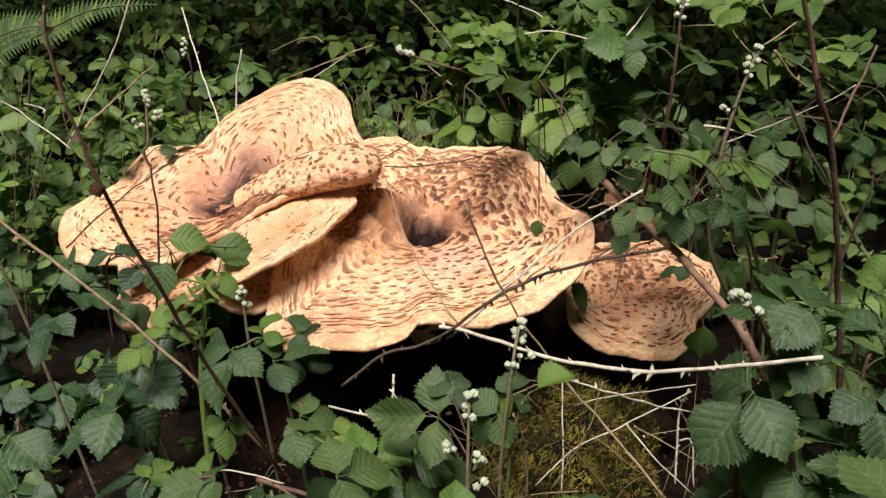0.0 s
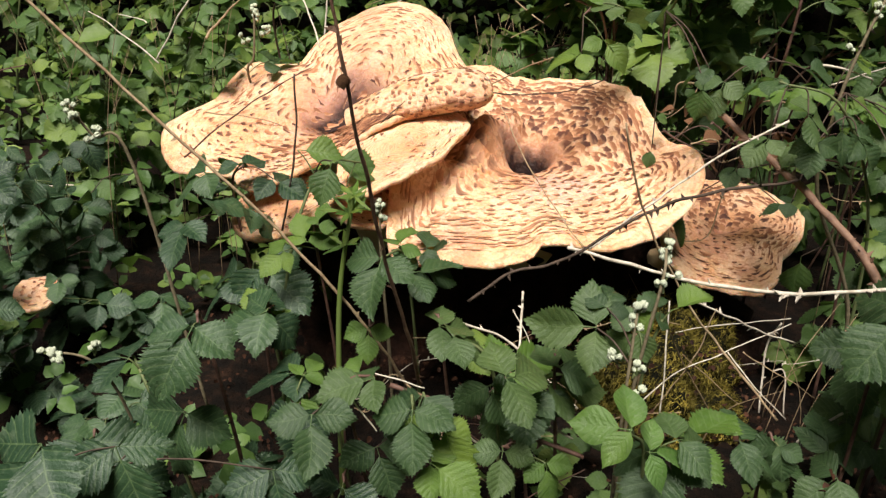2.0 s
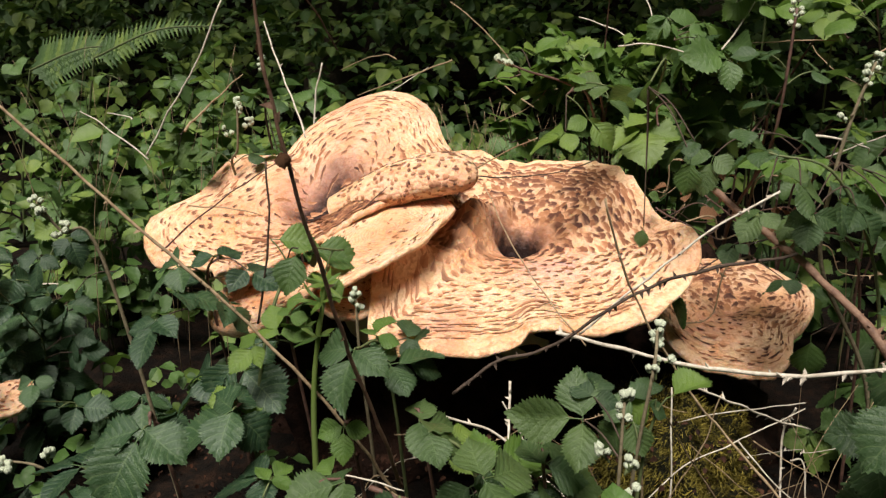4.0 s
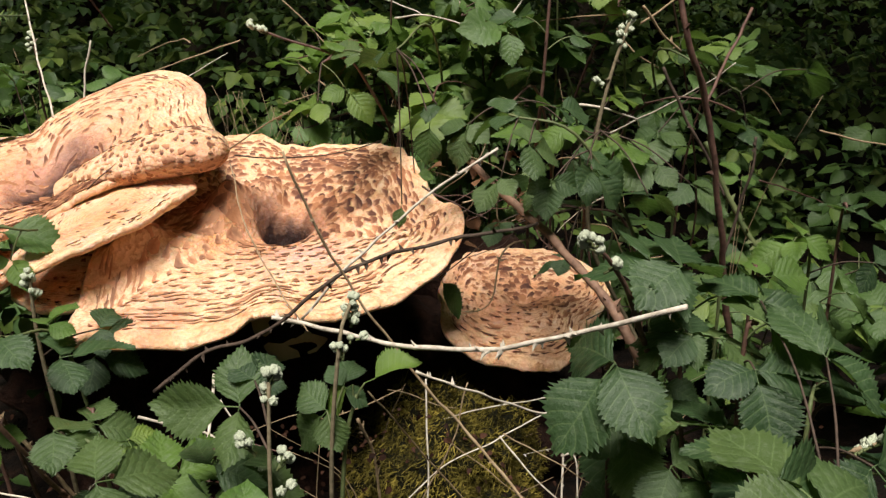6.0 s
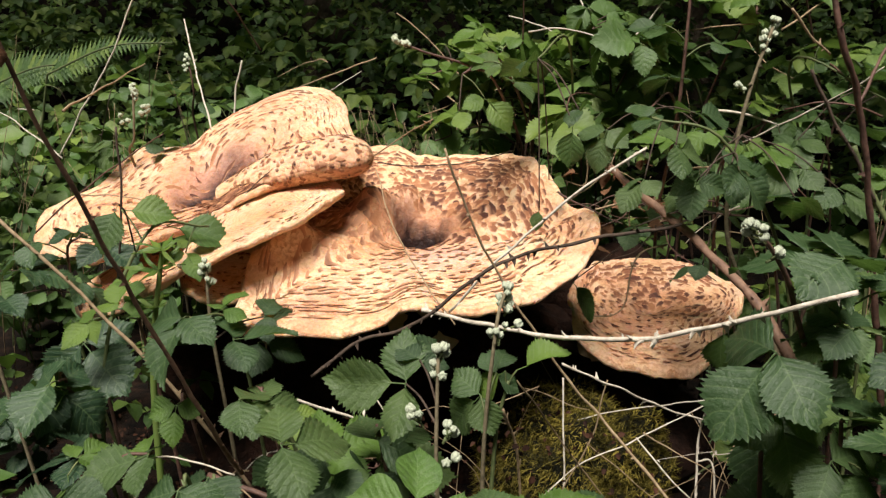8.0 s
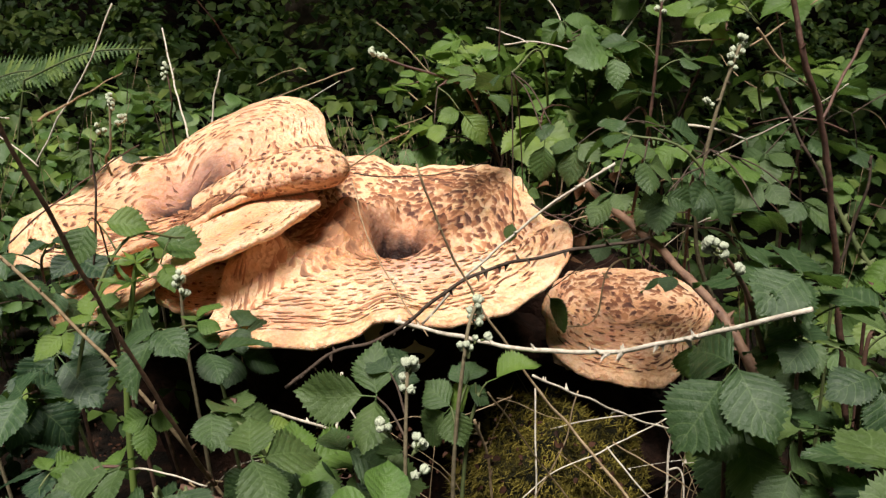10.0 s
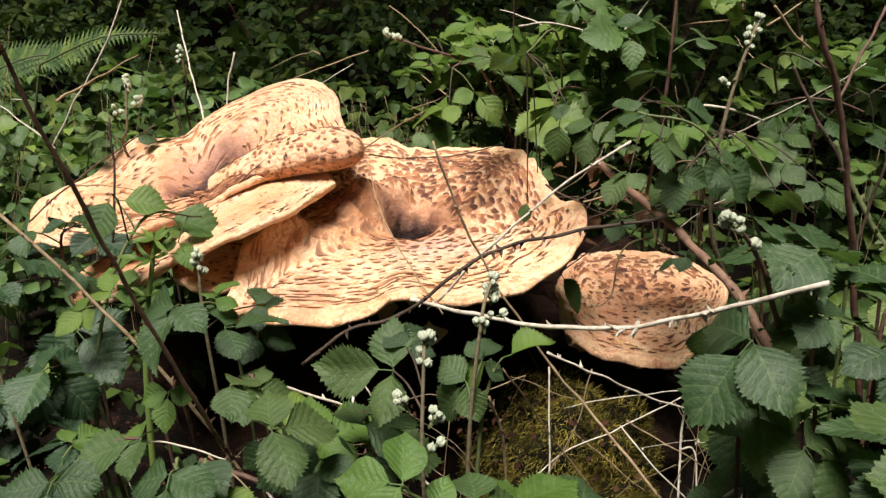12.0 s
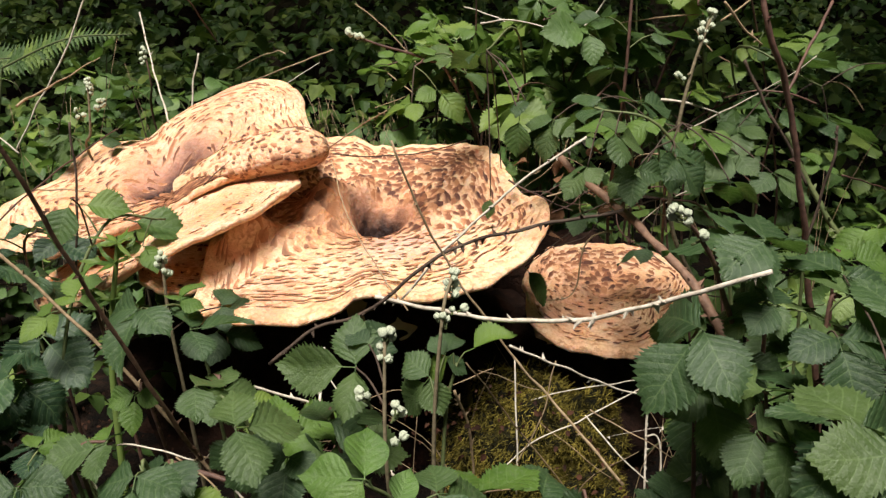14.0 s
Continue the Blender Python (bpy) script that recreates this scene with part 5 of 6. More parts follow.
twig("long grey-brown cane slanting down through the leaves", [(-0.600, 0.740, 0.760), (-0.450, 0.740, 0.612), (-0.332, 0.745, 0.493), (-0.240, 0.750, 0.380), (-0.180, 0.760, 0.280)], 0.0016, 0.0019, STEM_TAN, 8)
twig("thick reddish old cane behind the small bracket", [(0.200, 0.950, 0.599), (0.235, 0.880, 0.570), (0.271, 0.820, 0.542), (0.313, 0.740, 0.496), (0.335, 0.700, 0.450), (0.354, 0.680, 0.392)], 0.0042, 0.0051, STEM_BROWN, 14)
twig("brown upright woody stem with a fork", [(0.336, 0.770, 0.852), (0.363, 0.780, 0.782), (0.379, 0.780, 0.733), (0.409, 0.800, 0.681), (0.443, 0.820, 0.584), (0.480, 0.850, 0.460), (0.515, 0.870, 0.330)], 0.0023, 0.0037, STEM_RED, 4)
twig("brown side branch of the woody stem", [(0.410, 0.800, 0.678), (0.428, 0.820, 0.702), (0.455, 0.850, 0.735), (0.482, 0.880, 0.770)], 0.0017, 0.0017, STEM_RED, 2)
twig("bleached broken cane on the litter", [(-0.134, 0.777, 0.372), (-0.071, 0.795, 0.341), (-0.028, 0.780, 0.308), (0.028, 0.760, 0.264)], 0.0014, 0.0016, STEM_DRY, 6)
twig("upright bleached cane in the hollow", [(-0.055, 0.760, 0.425), (-0.057, 0.732, 0.382), (-0.062, 0.700, 0.352), (-0.071, 0.660, 0.315)], 0.0015, 0.0013, STEM_DRY, 10)
twig("bleached cane spanning the moss", [(0.132, 0.720, 0.441), (0.178, 0.740, 0.415), (0.240, 0.780, 0.374), (0.307, 0.820, 0.338)], 0.0012, 0.0009, STEM_DRY, 9)
twig("thin straw upright before the moss", [(0.152, 0.860, 0.368), (0.153, 0.840, 0.292), (0.153, 0.820, 0.216)], 0.0010, 0.0010, STEM_DRY, 0)
twig("bleached thorny cane standing by the moss", [(0.335, 0.920, 0.310), (0.336, 0.944, 0.257), (0.326, 0.900, 0.172)], 0.0015, 0.0014, STEM_DRY, 8)
twig("thin straw slanting over the moss", [(0.089, 0.700, 0.432), (0.139, 0.740, 0.350), (0.207, 0.780, 0.243)], 0.0008, 0.0008, STEM_TAN, 0)
twig("thin dry crossing stalk before the moss", [(0.318, 0.860, 0.344), (0.244, 0.860, 0.299), (0.170, 0.840, 0.271), (0.118, 0.820, 0.230)], 0.0008, 0.0008, STEM_DRY, 0)
twig("thin dry crossing stalk before the moss", [(0.338, 0.900, 0.330), (0.257, 0.900, 0.317), (0.176, 0.900, 0.300)], 0.0008, 0.0007, STEM_DRY, 0)
twig("thin dry crossing stalk before the moss", [(0.189, 0.800, 0.393), (0.177, 0.800, 0.327), (0.135, 0.800, 0.236)], 0.0008, 0.0007, STEM_TAN, 0)
twig("thin dry crossing stalk before the moss", [(0.233, 0.840, 0.308), (0.262, 0.820, 0.277), (0.311, 0.800, 0.234)], 0.0010, 0.0008, STEM_DRY, 0)
twig("thin dry crossing stalk before the moss", [(0.078, 0.740, 0.385), (0.095, 0.760, 0.332), (0.102, 0.760, 0.252)], 0.0015, 0.0014, STEM_TAN, 4)
twig("thin dead stalk hanging over the bracket's middle", [(-0.078, 1.020, 0.582), (-0.047, 0.914, 0.533), (-0.005, 0.840, 0.485), (0.031, 0.790, 0.454)], 0.0008, 0.0008, STEM_TAN, 0)
twig("thin dark runner lying over the bracket's back", [(-0.085, 1.090, 0.580), (-0.030, 1.130, 0.572), (0.050, 1.170, 0.575), (0.105, 1.200, 0.588)], 0.0010, 0.0008, STEM_DARK, 0)
twig("thin dry twig lying in the fold of the bracket", [(-0.283, 1.020, 0.519), (-0.246, 1.000, 0.546), (-0.210, 1.010, 0.582)], 0.0009, 0.0007, STEM_DARK, 0)
twig("pale dead stick standing behind the dome", [(-0.464, 1.430, 0.787), (-0.440, 1.380, 0.740), (-0.385, 1.270, 0.665), (-0.352, 1.215, 0.600)], 0.0013, 0.0014, STEM_DRY, 4)
twig("pale dead stick standing behind the dome", [(-0.358, 1.402, 0.716), (-0.370, 1.400, 0.670), (-0.375, 1.390, 0.600)], 0.0015, 0.0017, STEM_DRY, 2)
twig("long pale dead stalk in the undergrowth", [(-0.516, 1.350, 0.821), (-0.565, 1.350, 0.720), (-0.628, 1.350, 0.623), (-0.670, 1.350, 0.553)], 0.0014, 0.0015, STEM_DRY, 0)
twig("thin brown stalk before the dome", [(-0.328, 0.840, 0.646), (-0.329, 0.840, 0.559), (-0.350, 0.850, 0.448)], 0.0012, 0.0014, STEM_DARK, 0)
twig("pale curved stalk over the bracket's back", [(-0.141, 1.120, 0.556), (-0.055, 1.080, 0.614), (-0.008, 1.050, 0.643)], 0.0011, 0.0008, STEM_TAN, 4)
twig("thin dry curled stalk on leaves", [(-0.209, 0.580, 0.355), (-0.239, 0.620, 0.373), (-0.225, 0.660, 0.369), (-0.163, 0.660, 0.353)], 0.0008, 0.0008, STEM_DRY, 0)
twig("arching bare twig in the shade", [(-0.135, 1.900, 0.829), (-0.050, 1.850, 0.760), (0.026, 1.800, 0.675)], 0.0015, 0.0014, STEM_TAN, 0)
twig("arching bare twig in the shade", [(0.204, 1.600, 0.884), (0.241, 1.550, 0.831), (0.256, 1.500, 0.769)], 0.0014, 0.0012, STEM_DRY, 0)
twig("arching bare twig in the shade", [(0.108, 1.500, 0.799), (0.164, 1.450, 0.779), (0.197, 1.400, 0.752)], 0.0012, 0.0010, STEM_DRY, 0)
twig("bare grey twig beside the woody stem", [(0.358, 0.850, 0.767), (0.379, 0.860, 0.746), (0.409, 0.870, 0.724)], 0.0015, 0.0012, STEM_TAN, 2)
twig("bent bleached stalk in the hollow", [(0.310, 0.860, 0.270), (0.326, 0.860, 0.266), (0.330, 0.840, 0.211)], 0.0012, 0.0010, STEM_DRY, 0)
twig("thin dry crossing stalk before the moss", [(0.318, 0.700, 0.315), (0.290, 0.700, 0.290), (0.274, 0.700, 0.271)], 0.0015, 0.0015, STEM_DRY, 0)
twig("thin dry crossing stalk before the moss", [(-0.059, 0.800, 0.378), (-0.037, 0.790, 0.340), (-0.025, 0.770, 0.296)], 0.0008, 0.0008, STEM_DRY, 0)
twig("fallen brown branch on the litter", [(-0.203, 0.700, 0.327), (-0.138, 0.690, 0.311), (-0.061, 0.670, 0.295), (0.015, 0.650, 0.276)], 0.0030, 0.0025, STEM_RED, 4)
twig("thin dry crossing stalk before the moss", [(-0.074, 0.680, 0.310), (-0.036, 0.670, 0.308), (0.002, 0.660, 0.294)], 0.0015, 0.0012, STEM_DRY, 0)
twig("thin dry crossing stalk before the moss", [(-0.144, 0.700, 0.303), (-0.117, 0.680, 0.284), (-0.098, 0.660, 0.278)], 0.0014, 0.0012, STEM_DRY, 0)
twig("dark slim stem crossing the forked stem", [(0.387, 0.860, 0.710), (0.416, 0.860, 0.661), (0.442, 0.860, 0.622), (0.469, 0.860, 0.575)], 0.0017, 0.0015, STEM_DARK, 4)
twig("greenish cane behind the forked stem", [(0.468, 0.920, 0.628), (0.498, 0.920, 0.571), (0.551, 0.900, 0.484)], 0.0030, 0.0033, STEM_GREEN, 10)
twig("broken dark stalk with a pale tip", [(0.495, 0.860, 0.640), (0.494, 0.860, 0.605), (0.487, 0.870, 0.536), (0.472, 0.870, 0.479)], 0.0015, 0.0017, STEM_DARK, 2)
twig("dry stalk in the shaded gap", [(0.650, 1.000, 0.634), (0.695, 1.000, 0.624), (0.747, 1.000, 0.615)], 0.0012, 0.0010, STEM_TAN, 0)
for at, turn in (((-0.229, 0.488, 0.722), -70), ((-0.236, 0.476, 0.790), 200)):
    dead_leaf("withered brown leaf hanging on the woody cane", at, 0.012, turn, 70)
dead_leaf("withered brown leaf caught in the twigs", (0.252, 0.900, 0.567), 0.018, -60, 40)
shoot("bramble shoot in woolly bud before the dark hollow", [(0.045, 0.600, 0.120), (0.030, 0.575, 0.300), (0.022, 0.560, 0.410), (0.022, 0.567, 0.505)], 0.0022, 0.0014, [((-0.004, 0.600, 0.470), 0.058, 178, 10, 0, FINE, 55), ((0.006, 0.610, 0.486), 0.030, 70, 0, 0, FINE, 40)], STEM_BUD, 4, 201, buds=[((0.022, 0.567, 0.512), (0.000, 0.000, 1.000), 6, 0.030), ((0.004, 0.560, 0.468), (-0.500, 0.000, 0.900), 4, 0.016), ((0.034, 0.562, 0.452), (0.500, 0.000, 0.800), 3, 0.012), ((0.036, 0.560, 0.430), (0.600, 0.000, 0.600), 2, 0.008)])
shoot("bramble shoot in bud with grey-green stem", [(0.065, 0.680, 0.120), (0.058, 0.655, 0.360), (0.066, 0.647, 0.496), (0.074, 0.676, 0.522)], 0.0022, 0.0014, [((0.055, 0.660, 0.435), 0.046, 215, 25, 0, FINE, 50), ((0.068, 0.668, 0.452), 0.030, 60, 5, 0, FINE, 40)], STEM_BUD, 4, 202, buds=[((0.074, 0.678, 0.528), (0.000, 0.000, 1.000), 6, 0.030), ((0.066, 0.647, 0.498), (-0.200, 0.000, 0.900), 3, 0.010), ((0.084, 0.660, 0.500), (0.800, 0.000, 0.500), 2, 0.008)])
shoot("bramble shoot in bud at the bracket's edge", [(-0.200, 0.820, 0.120), (-0.210, 0.800, 0.300), (-0.222, 0.790, 0.440), (-0.225, 0.792, 0.510)], 0.0026, 0.0015, [((-0.170, 0.800, 0.455), 0.040, 10, 10, 0, FINE)], STEM_BUD, 4, 203, buds=[((-0.225, 0.792, 0.516), (0.000, 0.000, 1.000), 7, 0.035)])
shoot("bramble shoot with a woolly bud cluster among dark leaves", [(0.350, 0.680, 0.130), (0.330, 0.645, 0.420), (0.285, 0.600, 0.540), (0.259, 0.578, 0.582), (0.238, 0.562, 0.603)], 0.0030, 0.0014, [], STEM_RED, 4, 204, buds=[((0.231, 0.560, 0.610), (-0.600, 0.000, 0.700), 7, 0.020), ((0.259, 0.575, 0.585), (0.600, 0.000, 0.500), 2, 0.006)])
shoot("tall bramble shoot in bud behind the small bracket", [(0.470, 0.950, 0.120), (0.440, 0.950, 0.330), (0.354, 0.950, 0.498), (0.346, 0.940, 0.616), (0.357, 0.940, 0.693), (0.375, 0.943, 0.755)], 0.0034, 0.0018, [((0.317, 0.930, 0.642), 0.040, 180, 10, 0, YOUNGS), ((0.371, 0.930, 0.617), 0.040, 0, 10, 0, YOUNGS), ((0.348, 0.920, 0.627), 0.034, -90, 30, 0, YOUNGS)], STEM_BUD, 4, 205, buds=[((0.375, 0.943, 0.764), (0.200, 0.000, 1.000), 8, 0.050), ((0.341, 0.940, 0.693), (-0.500, 0.000, 0.600), 3, 0.010)])
shoot("bramble tip in bud above the bracket", [(0.180, 1.420, 0.150), (0.140, 1.340, 0.520), (0.080, 1.160, 0.680), (0.040, 1.120, 0.710), (-0.020, 1.110, 0.728), (-0.058, 1.110, 0.742)], 0.0024, 0.0014, [], STEM_RED, 4, 206, buds=[((-0.063, 1.110, 0.746), (-0.800, 0.000, 0.500), 8, 0.030)])
shoot("tall bramble shoot in bud in the thicket", [(0.380, 1.360, 0.150), (0.340, 1.260, 0.450), (0.300, 1.040, 0.620), (0.295, 1.000, 0.700), (0.297, 0.998, 0.815)], 0.0030, 0.0018, [((0.270, 1.000, 0.760), 0.040, 170, 10, 0, FINE), ((0.330, 1.000, 0.740), 0.040, 0, 10, 0, FINE)], STEM_RED, 4, 207, buds=[((0.297, 0.998, 0.824), (0.000, 0.000, 1.000), 7, 0.050)])
shoot("bramble tip in bud close to the ground", [(0.500, 0.600, 0.200), (0.460, 0.570, 0.400), (0.422, 0.530, 0.459), (0.437, 0.520, 0.475)], 0.0028, 0.0016, [], STEM_TAN, 4, 208, buds=[((0.439, 0.520, 0.477), (0.700, 0.000, 0.400), 7, 0.025)])
shoot("bramble shoot in bud behind the fungi", [(-0.440, 1.320, 0.120), (-0.450, 1.280, 0.420), (-0.461, 1.170, 0.570), (-0.447, 1.150, 0.606), (-0.443, 1.150, 0.671)], 0.0026, 0.0015, [((-0.484, 1.160, 0.600), 0.040, 170, 10, 0, FINE), ((-0.429, 1.170, 0.596), 0.040, 20, 10, 0, FINE)], STEM_BUD, 4, 209, buds=[((-0.442, 1.150, 0.680), (0.000, 0.000, 1.000), 8, 0.030), ((-0.423, 1.150, 0.651), (0.500, 0.000, 0.800), 5, 0.020), ((-0.465, 1.150, 0.638), (-0.500, 0.000, 0.800), 4, 0.020)])
shoot("bramble shoot in bud behind the dome", [(-0.420, 1.620, 0.130), (-0.495, 1.550, 0.559), (-0.481, 1.500, 0.660), (-0.488, 1.500, 0.717)], 0.0026, 0.0015, [((-0.462, 1.520, 0.638), 0.045, 10, 10, 0, FINE), ((-0.522, 1.520, 0.648), 0.045, 190, 10, 0, FINE)], STEM_RED, 4, 210, buds=[((-0.490, 1.500, 0.726), (0.000, 0.000, 1.000), 7, 0.040)])
shoot("bramble shoot in bud among low leaves", [(-0.470, 0.880, 0.130), (-0.527, 0.850, 0.525), (-0.560, 0.830, 0.565), (-0.578, 0.820, 0.601)], 0.0024, 0.0014, [], STEM_BUD, 4, 211, buds=[((-0.581, 0.820, 0.606), (-0.400, 0.000, 0.900), 7, 0.030), ((-0.555, 0.830, 0.573), (0.500, 0.000, 0.700), 5, 0.020)])
shoot("low bramble shoot in bud", [(-0.470, 0.680, 0.140), (-0.485, 0.660, 0.300), (-0.505, 0.640, 0.380), (-0.541, 0.622, 0.404)], 0.0020, 0.0012, [], STEM_BUD, 4, 212, buds=[((-0.544, 0.620, 0.406), (-0.600, 0.000, 0.500), 7, 0.025), ((-0.501, 0.640, 0.403), (0.200, 0.000, 1.000), 3, 0.012)])

def whorled_stalk(label, points, whorls, seed):
    """A thick green stalk with rings of narrow leaves near its top."""
    r = random.Random(seed)
    thing = tagged(new("green_stalk"), label, "weed")
    bm = bmesh.new()
    tube(bm, curve_points(points, 8), 0.0042, 0.0022, 10, 0.05)
    part("stem", bm, YOUNG, thing)
    for at, size, count in whorls:
        for k in range(count):
            blade = ([], [], [], [])
            m = pose(*at, r.uniform(5, 25)) @ pose(0, 0, 0, 0, 0, k * 360 / count + r.uniform(-12, 12)) @ pose(0, 0, 0, r.uniform(5, 45), 0, 0)
            leaflet(blade, m, size * r.uniform(0.7, 1.2), size * 0.20, 1, 8, 0.3, 0.25, 0.03, r)
            me = raw("leaf", blade[0], blade[1], YOUNG)
            me.attributes.new("lu", "FLOAT", "POINT").data.foreach_set("value", blade[2])
            me.attributes.new("lv", "FLOAT", "POINT").data.foreach_set("value", blade[3])
            part("leaf", me, YOUNG, thing)


whorled_stalk("thick green stalk with whorls of narrow leaves", [(-0.262, 0.740, 0.100), (-0.266, 0.738, 0.300), (-0.264, 0.739, 0.430), (-0.250, 0.746, 0.535)],
              [((-0.250, 0.746, 0.537), 0.026, 8), ((-0.254, 0.744, 0.518), 0.030, 8), ((-0.260, 0.741, 0.480), 0.030, 6)], 77)

# right bush behind the cap
thicket(13, (0.06, 0.44, 1.28, 1.52), (0.50, 0.74), 0.068, 1, reach=0.5, leaves=(4, 8))
thicket(8, (0.56, 0.95, 0.92, 1.30), (0.28, 0.50), 0.062, 2, reach=0.45)
thicket(4, (0.80, 1.30, 1.5, 1.9), (0.46, 0.74), 0.062, 3)
overhang(8, (0.08, 0.40, 1.18, 1.34), (0.60, 0.78), 0.068, 11)
overhang(9, (-0.06, 0.26, 1.30, 1.40), (0.58, 0.76), 0.052, 14, YOUNGS)
overhang(3, (0.52, 0.80, 1.15, 1.30), (0.60, 0.74), 0.052, 12)
overhang(4, (0.22, 0.48, 1.05, 1.25), (0.70, 0.88), 0.046, 13, YOUNGS)
# behind the fungi and to the left
thicket(18, (-0.45, 0.20, 1.45, 1.9), (0.44, 0.60), 0.038, 4)
thicket(24, (-1.15, -0.42, 1.30, 1.9), (0.44, 0.72), 0.048, 5)
thicket(11, (-1.00, -0.66, 0.78, 1.30), (0.26, 0.50), 0.054, 6, SHADEDS)
# low growth in front on the left and the right
thicket(5, (-0.72, -0.36, 0.58, 0.92), (0.12, 0.26), 0.056, 7, SHADEDS)
thicket(3, (0.50, 0.80, 0.62, 0.95), (0.14, 0.26), 0.048, 8)
thicket(5, (-0.16, 0.22, 0.60, 0.72), (0.14, 0.20), 0.034, 9, leaves=(3, 5))

dry_tangle(7, (0.08, 0.40, 0.76, 0.94, 0.24, 0.40), 71, (STEM_DRY, STEM_TAN, STEM_TAN), 0.0007)
dry_tangle(10, (-0.20, 0.06, 0.66, 0.82, 0.22, 0.36), 72, (STEM_DRY, STEM_TAN, STEM_RED), 0.0008)
dry_tangle(14, (0.16, 0.36, 1.02, 1.24, 0.48, 0.64), 73, (STEM_RED, STEM_TAN, STEM_DARK), 0.0013)
rust = random.Random(9)
for _ in range(16):
    dead_leaf("withered brown leaf caught in the twigs", (rust.uniform(0.17, 0.34), rust.uniform(1.02, 1.22), rust.uniform(0.47, 0.62)), rust.uniform(0.016, 0.030), rust.uniform(0, 360), rust.uniform(-10, 60))
stray_twigs(16, (0.10, 0.80, 0.98, 1.35, 0.48, 0.84), 61)
stray_twigs(9, (-0.85, -0.45, 0.95, 1.35, 0.36, 0.66), 62)
stray_twigs(8, (-0.35, 0.15, 1.36, 1.6, 0.55, 0.74), 63)


# ---- undergrowth, far woods and litter ----
def leaf_cloud(name, label, count, place, size, mat, seed, tilt=35, parent=None, leaflets=3):
    """Many small leaves as one mesh; place gives a point, or None where there is a gap."""
    r = random.Random(seed)
    verts, faces = [], []
    outline = [(0, 0), (0.36, 0.28), (0.30, 0.66), (0, 1), (-0.30, 0.66), (-0.36, 0.28)]
    made = 0
    while made < count:
        p = place(r)
        made += 1
        if p is None:
            continue
        s = size * r.uniform(0.55, 1.25)
        lay = pose(*p, r.gauss(18, 16), r.gauss(0, 14), 0) @ pose(0, 0, 0, 0, 0, r.uniform(0, 360))
        for turn in (0, -75, 75)[:leaflets]:
            m = lay @ pose(0, 0, 0, 0, 0, turn + r.uniform(-12, 12)) @ pose(0, 0, 0, -r.uniform(-12, tilt), r.uniform(-15, 15), 0) @ pose(0, 0.12 * s, 0)
            k = len(verts)
            z = s * (1 if turn == 0 else 0.8)
            verts += [m @ Vector((x * z, y * z, (abs(x) * 0.35 - 0.25 * y * y) * z)) for x, y in outline]
            faces += [(k, k + 1, k + 2, k + 3), (k, k + 3, k + 4, k + 5)]
    ob = new(name, raw(name, verts, faces, mat))
    if parent:
        ob.parent = parent
        return tagged(ob, label, kind="stuff")
    return tagged(ob, label, "undergrowth", kind="stuff")


def growth(x0, x1, y0, y1, low, high, depth, gap):
    def place(r):
        x, y = r.uniform(x0, x1), r.uniform(y0, y1)
        q = Vector((x, y, 0))
        if noise.noise(q * 2.6) < gap or (0.42 < x < 1.3 and 0.9 < y < 2.9 and r.random() < 0.8):
            return None
        t = (y - y0) / (y1 - y0)
        top = low + (high - low) * t + 0.26 * noise.noise(q * 1.9) + 0.16 * noise.noise(q * 4.5)
        return x, y, ground_z(x, y) + max(0.02, top - depth * r.random() ** 1.6)
    return place


leaf_cloud("undergrowth", "tangled low leaves behind the stump", 2200, growth(-1.9, 1.9, 1.45, 2.4, 0.24, 0.38, 0.30, -0.05), 0.050, FARLEAF, 31)
leaf_cloud("undergrowth", "dense shaded undergrowth further back", 6000, growth(-3.4, 3.4, 2.3, 4.6, 0.34, 1.10, 0.5, -0.04), 0.070, FARLEAF, 32)
leaf_cloud("far_woods", "dark leafy bank at the wood's edge", 9000, growth(-6.5, 6.5, 4.4, 8.0, 0.6, 1.3, 0.8, -0.40), 0.085, FARLEAF, 33)
leaf_cloud("undergrowth", "small weeds between the bramble shoots", 130, growth(-1.2, -0.30, 0.55, 1.45, 0.10, 0.20, 0.14, -0.30), 0.040, FARLEAF, 34)
leaf_cloud("undergrowth", "small weeds beside the small bracket", 110, growth(0.40, 1.2, 0.62, 1.45, 0.14, 0.26, 0.18, -0.25), 0.032, FARLEAF, 35)
leaf_cloud("leaf_litter", "brown dead leaves on the soil", 2600, growth(-0.9, 0.9, 0.45, 1.25, 0.004, 0.016, 0.014, -0.6), 0.0075, LITTER, 36, 60, leaflets=1)


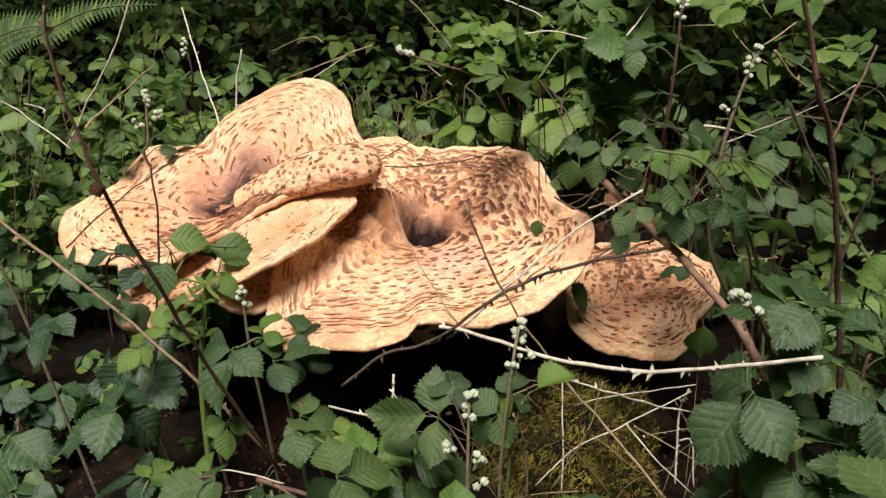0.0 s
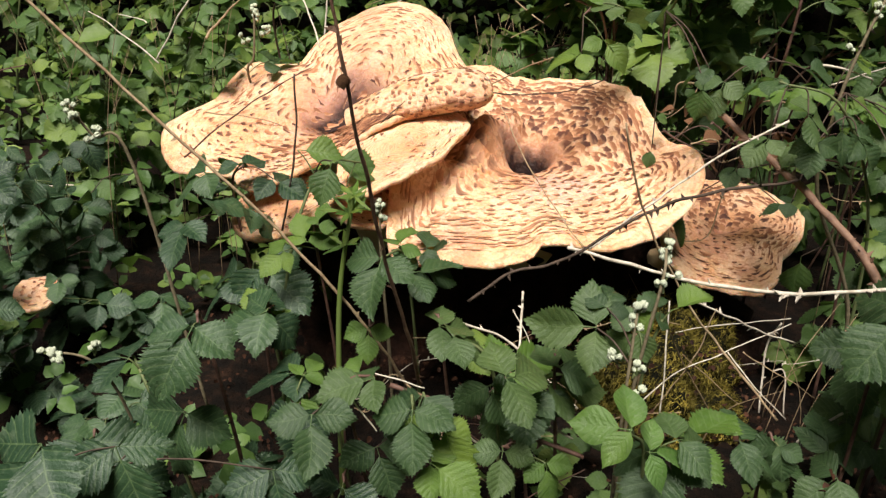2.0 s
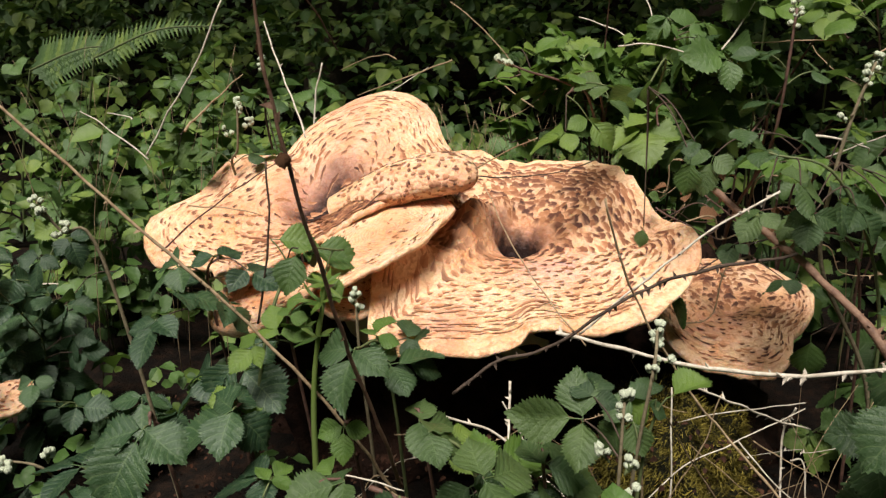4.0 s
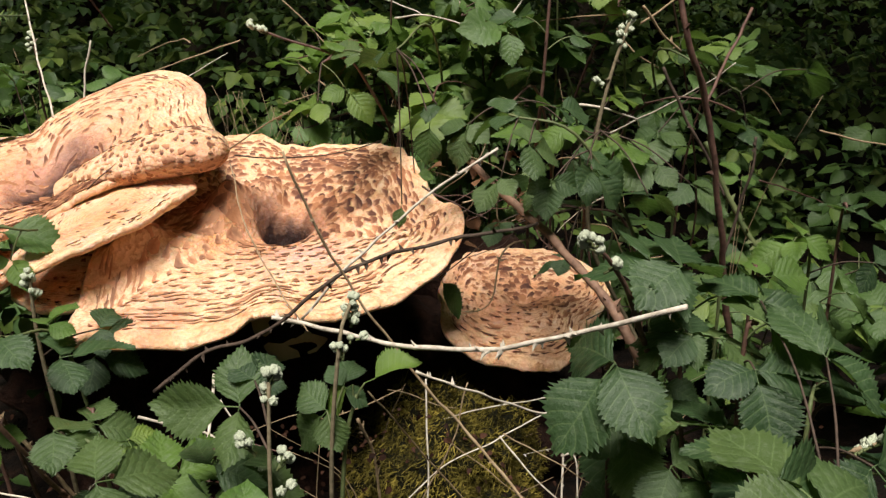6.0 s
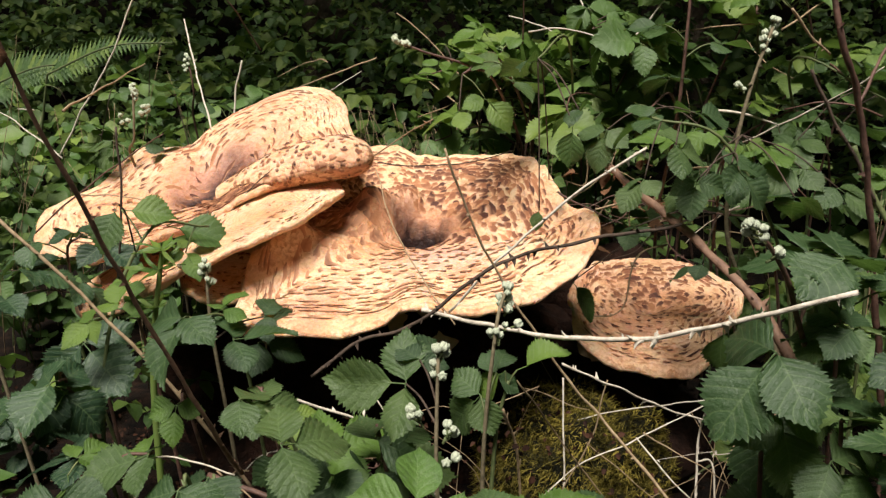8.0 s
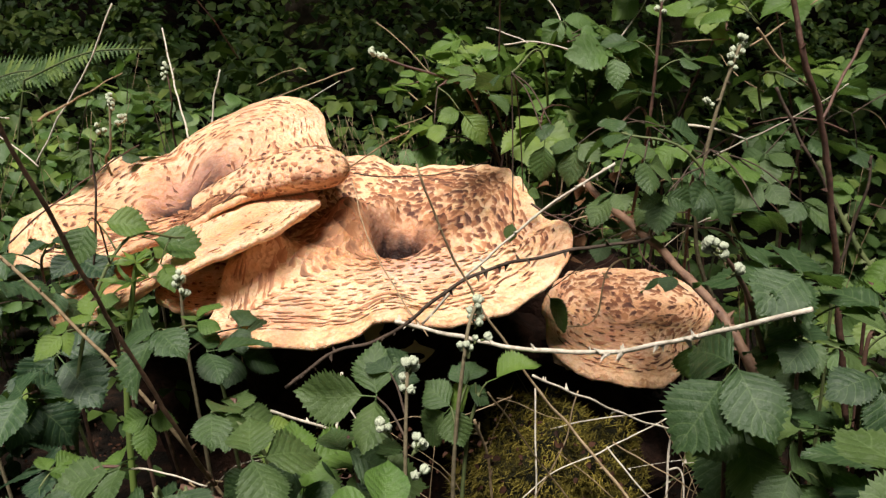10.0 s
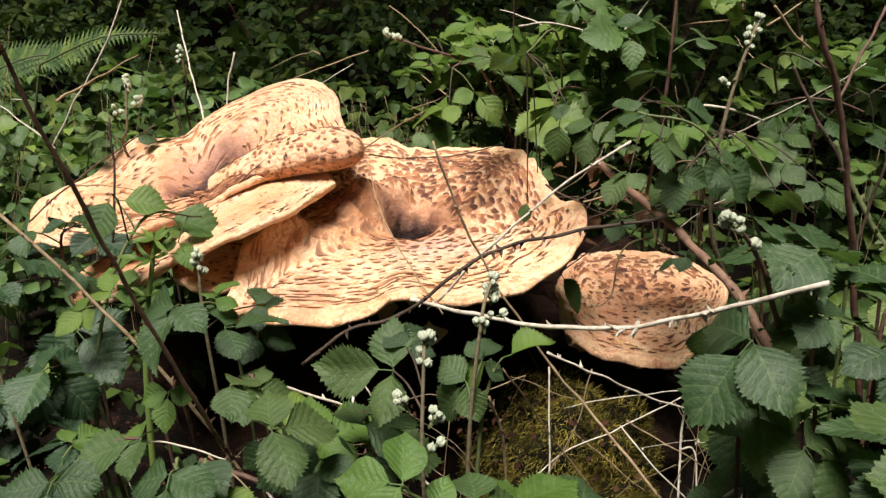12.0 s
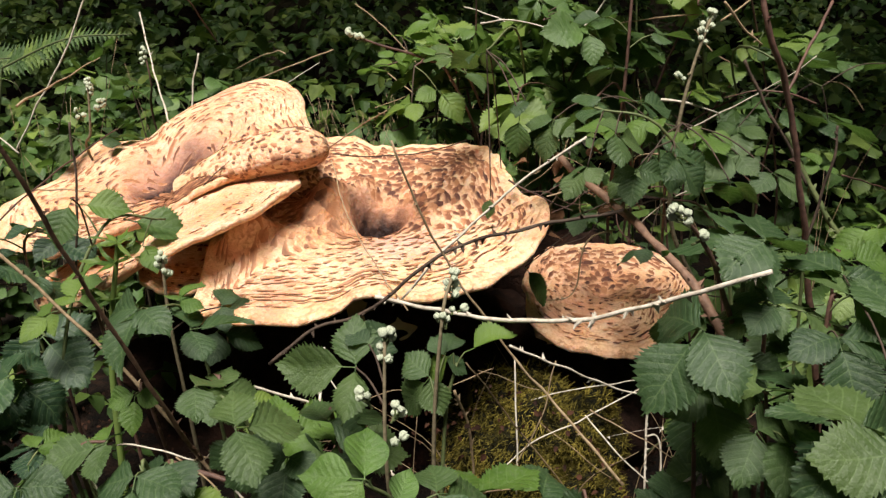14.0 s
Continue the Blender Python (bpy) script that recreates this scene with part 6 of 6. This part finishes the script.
def tree(x, y, seed, lean=(0.0, 0.0), reach=2.5, leafy=1700):
    r = random.Random(seed)
    thing = tagged(new("tree"), "woodland tree added for the shade of its broad crown", "tree", "trees of the wood")
    z = ground_z(x, y)
    bm = bmesh.new()
    line = curve_points([(x, y, z - 0.1), (x + 0.1, y, z + 1.5), (x - 0.05 + 0.6 * lean[0], y + 0.1 + 0.6 * lean[1], z + 3.2), (x + 0.1 + lean[0], y + lean[1], z + 5.0)], 8)
    tube(bm, line, 0.17, 0.06, 14, 0.1)
    trunk = part("trunk", bm, BARK, thing)
    for k in range(7):
        a = r.uniform(0, math.tau)
        q = line[10 + 2 * k]
        e = q + Vector((math.cos(a) * 1.5, math.sin(a) * 1.5, r.uniform(0.3, 0.9)))
        bm = bmesh.new()
        tube(bm, curve_points([q, q.lerp(e, 0.5) + Vector((0, 0, 0.15)), e], 5), 0.045, 0.012, 7, 0.1)
        part("limb", bm, BARK, thing)

    def place(rr):
        a, d, h = rr.uniform(0, math.tau), reach * math.sqrt(rr.random()), rr.gauss(0, 0.55)
        p = Vector((x + lean[0] + d * math.cos(a), y + lean[1] + d * math.sin(a), z + 4.0 + h - 0.10 * d * d))
        return None if noise.noise(p * 1.1) < -0.12 else tuple(p)
    leaf_cloud("crown", "", leafy, place, 0.15, FARLEAF, seed + 5, 50, thing)


# added trees, crowns out of view, that keep light off the growth behind
for k, (tx, ty) in enumerate([(-3.3, 3.5), (-0.9, 4.7), (1.3, 4.6), (3.3, 3.0), (-5.6, 3.0), (5.4, 2.8), (0.2, 7.4), (2.8, 7.0), (-2.8, 7.2)]):
    tree(tx, ty, 300 + k, *(((0.0, -1.4), 2.5, 2000) if k in (1, 2) else ((0.0, 0.0), 2.5, 2000)))
# added unseen at the side, leaning in to shade the bush at the back right
tree(2.7, 0.5, 320, (-0.85, 0.75), 1.8)


def fern(base, tip, width, seed):
    thing = tagged(new("fern_frond"), "green fern frond in the shaded undergrowth", "fern", "fern fronds")
    foot = (base[0] - 0.12, base[1] + 0.05, ground_z(base[0] - 0.12, base[1] + 0.05))
    line = curve_points([base, Vector(base).lerp(Vector(tip), 0.5) + Vector((0, 0, 0.03)), tip], 14)
    bm = bmesh.new()
    tube(bm, curve_points([foot, (base[0] - 0.07, base[1] + 0.02, 0.5 * (foot[2] + base[2])), base], 6)[:-1] + line, 0.004, 0.0015, 5)
    part("rachis", bm, STEM_GREEN, thing)
    for i in range(2, len(line) - 1):
        t = i / len(line)
        way = (line[i + 1] - line[i - 1]).normalized()
        for side in (-1, 1):
            out = (way.cross(Vector((0, -0.75, 0.65))).normalized() * side + way * 0.35 + Vector((0, 0, -0.15))).normalized()
            ln = width * (1 - t) ** 0.7 * 0.9
            verts, faces, up = [], [], way.cross(out).normalized()
            for j in range(9):
                v = j / 8
                h = ln * 0.13 * (1 - v) * (1.35 if j % 2 else 0.6)
                c = line[i] + out * ln * v
                verts += [c - way * h * 1.5, c + up * 0.002, c + way * h * 1.5]
            for j in range(8):
                a = 3 * j
                faces += [(a, a + 3, a + 4, a + 1), (a + 1, a + 4, a + 5, a + 2)]
            part("pinna", raw("pinna", verts, faces, FARLEAF), FARLEAF, thing)


fern((-1.08, 2.08, 0.680), (-0.74, 2.10, 0.765), 0.075, 1)
fern((-1.30, 2.16, 0.64), (-1.00, 2.20, 0.70), 0.12, 2)


def dry_grass(label, count, box, height, seed):
    """A tangle of dry straw, one mesh of thin bent blades."""
    r = random.Random(seed)
    bm = bmesh.new()
    for _ in range(count):
        x, y = r.uniform(box[0], box[1]), r.uniform(box[2], box[3])
        z = ground_z(x, y)
        h = r.uniform(*height)
        dx, dy = r.uniform(-0.12, 0.12), r.uniform(-0.08, 0.08)
        tube(bm, curve_points([(x, y, z), (x + 0.3 * dx, y + 0.3 * dy, z + 0.6 * h), (x + dx, y + dy, z + h)], 4), 0.0009, 0.0004, 3)
    return tagged(new("dry_grass", mesh_of("dry_grass", bm, STEM_TAN)), label, "grass", kind="stuff")


dry_grass("tangle of dry straw and stalks behind the fungi", 260, (-0.22, 0.22, 1.36, 1.62), (0.30, 0.52), 51)
dry_grass("thin dry straw standing before the moss", 22, (0.02, 0.42, 0.80, 1.0), (0.08, 0.22), 52)
dry_grass("thin dry stalks among the brambles", 5, (0.38, 0.95, 0.90, 1.4), (0.30, 0.62), 53)
dry_grass("thin dry stalks among the leaves", 34, (-0.95, -0.52, 1.2, 1.7), (0.35, 0.65), 54)
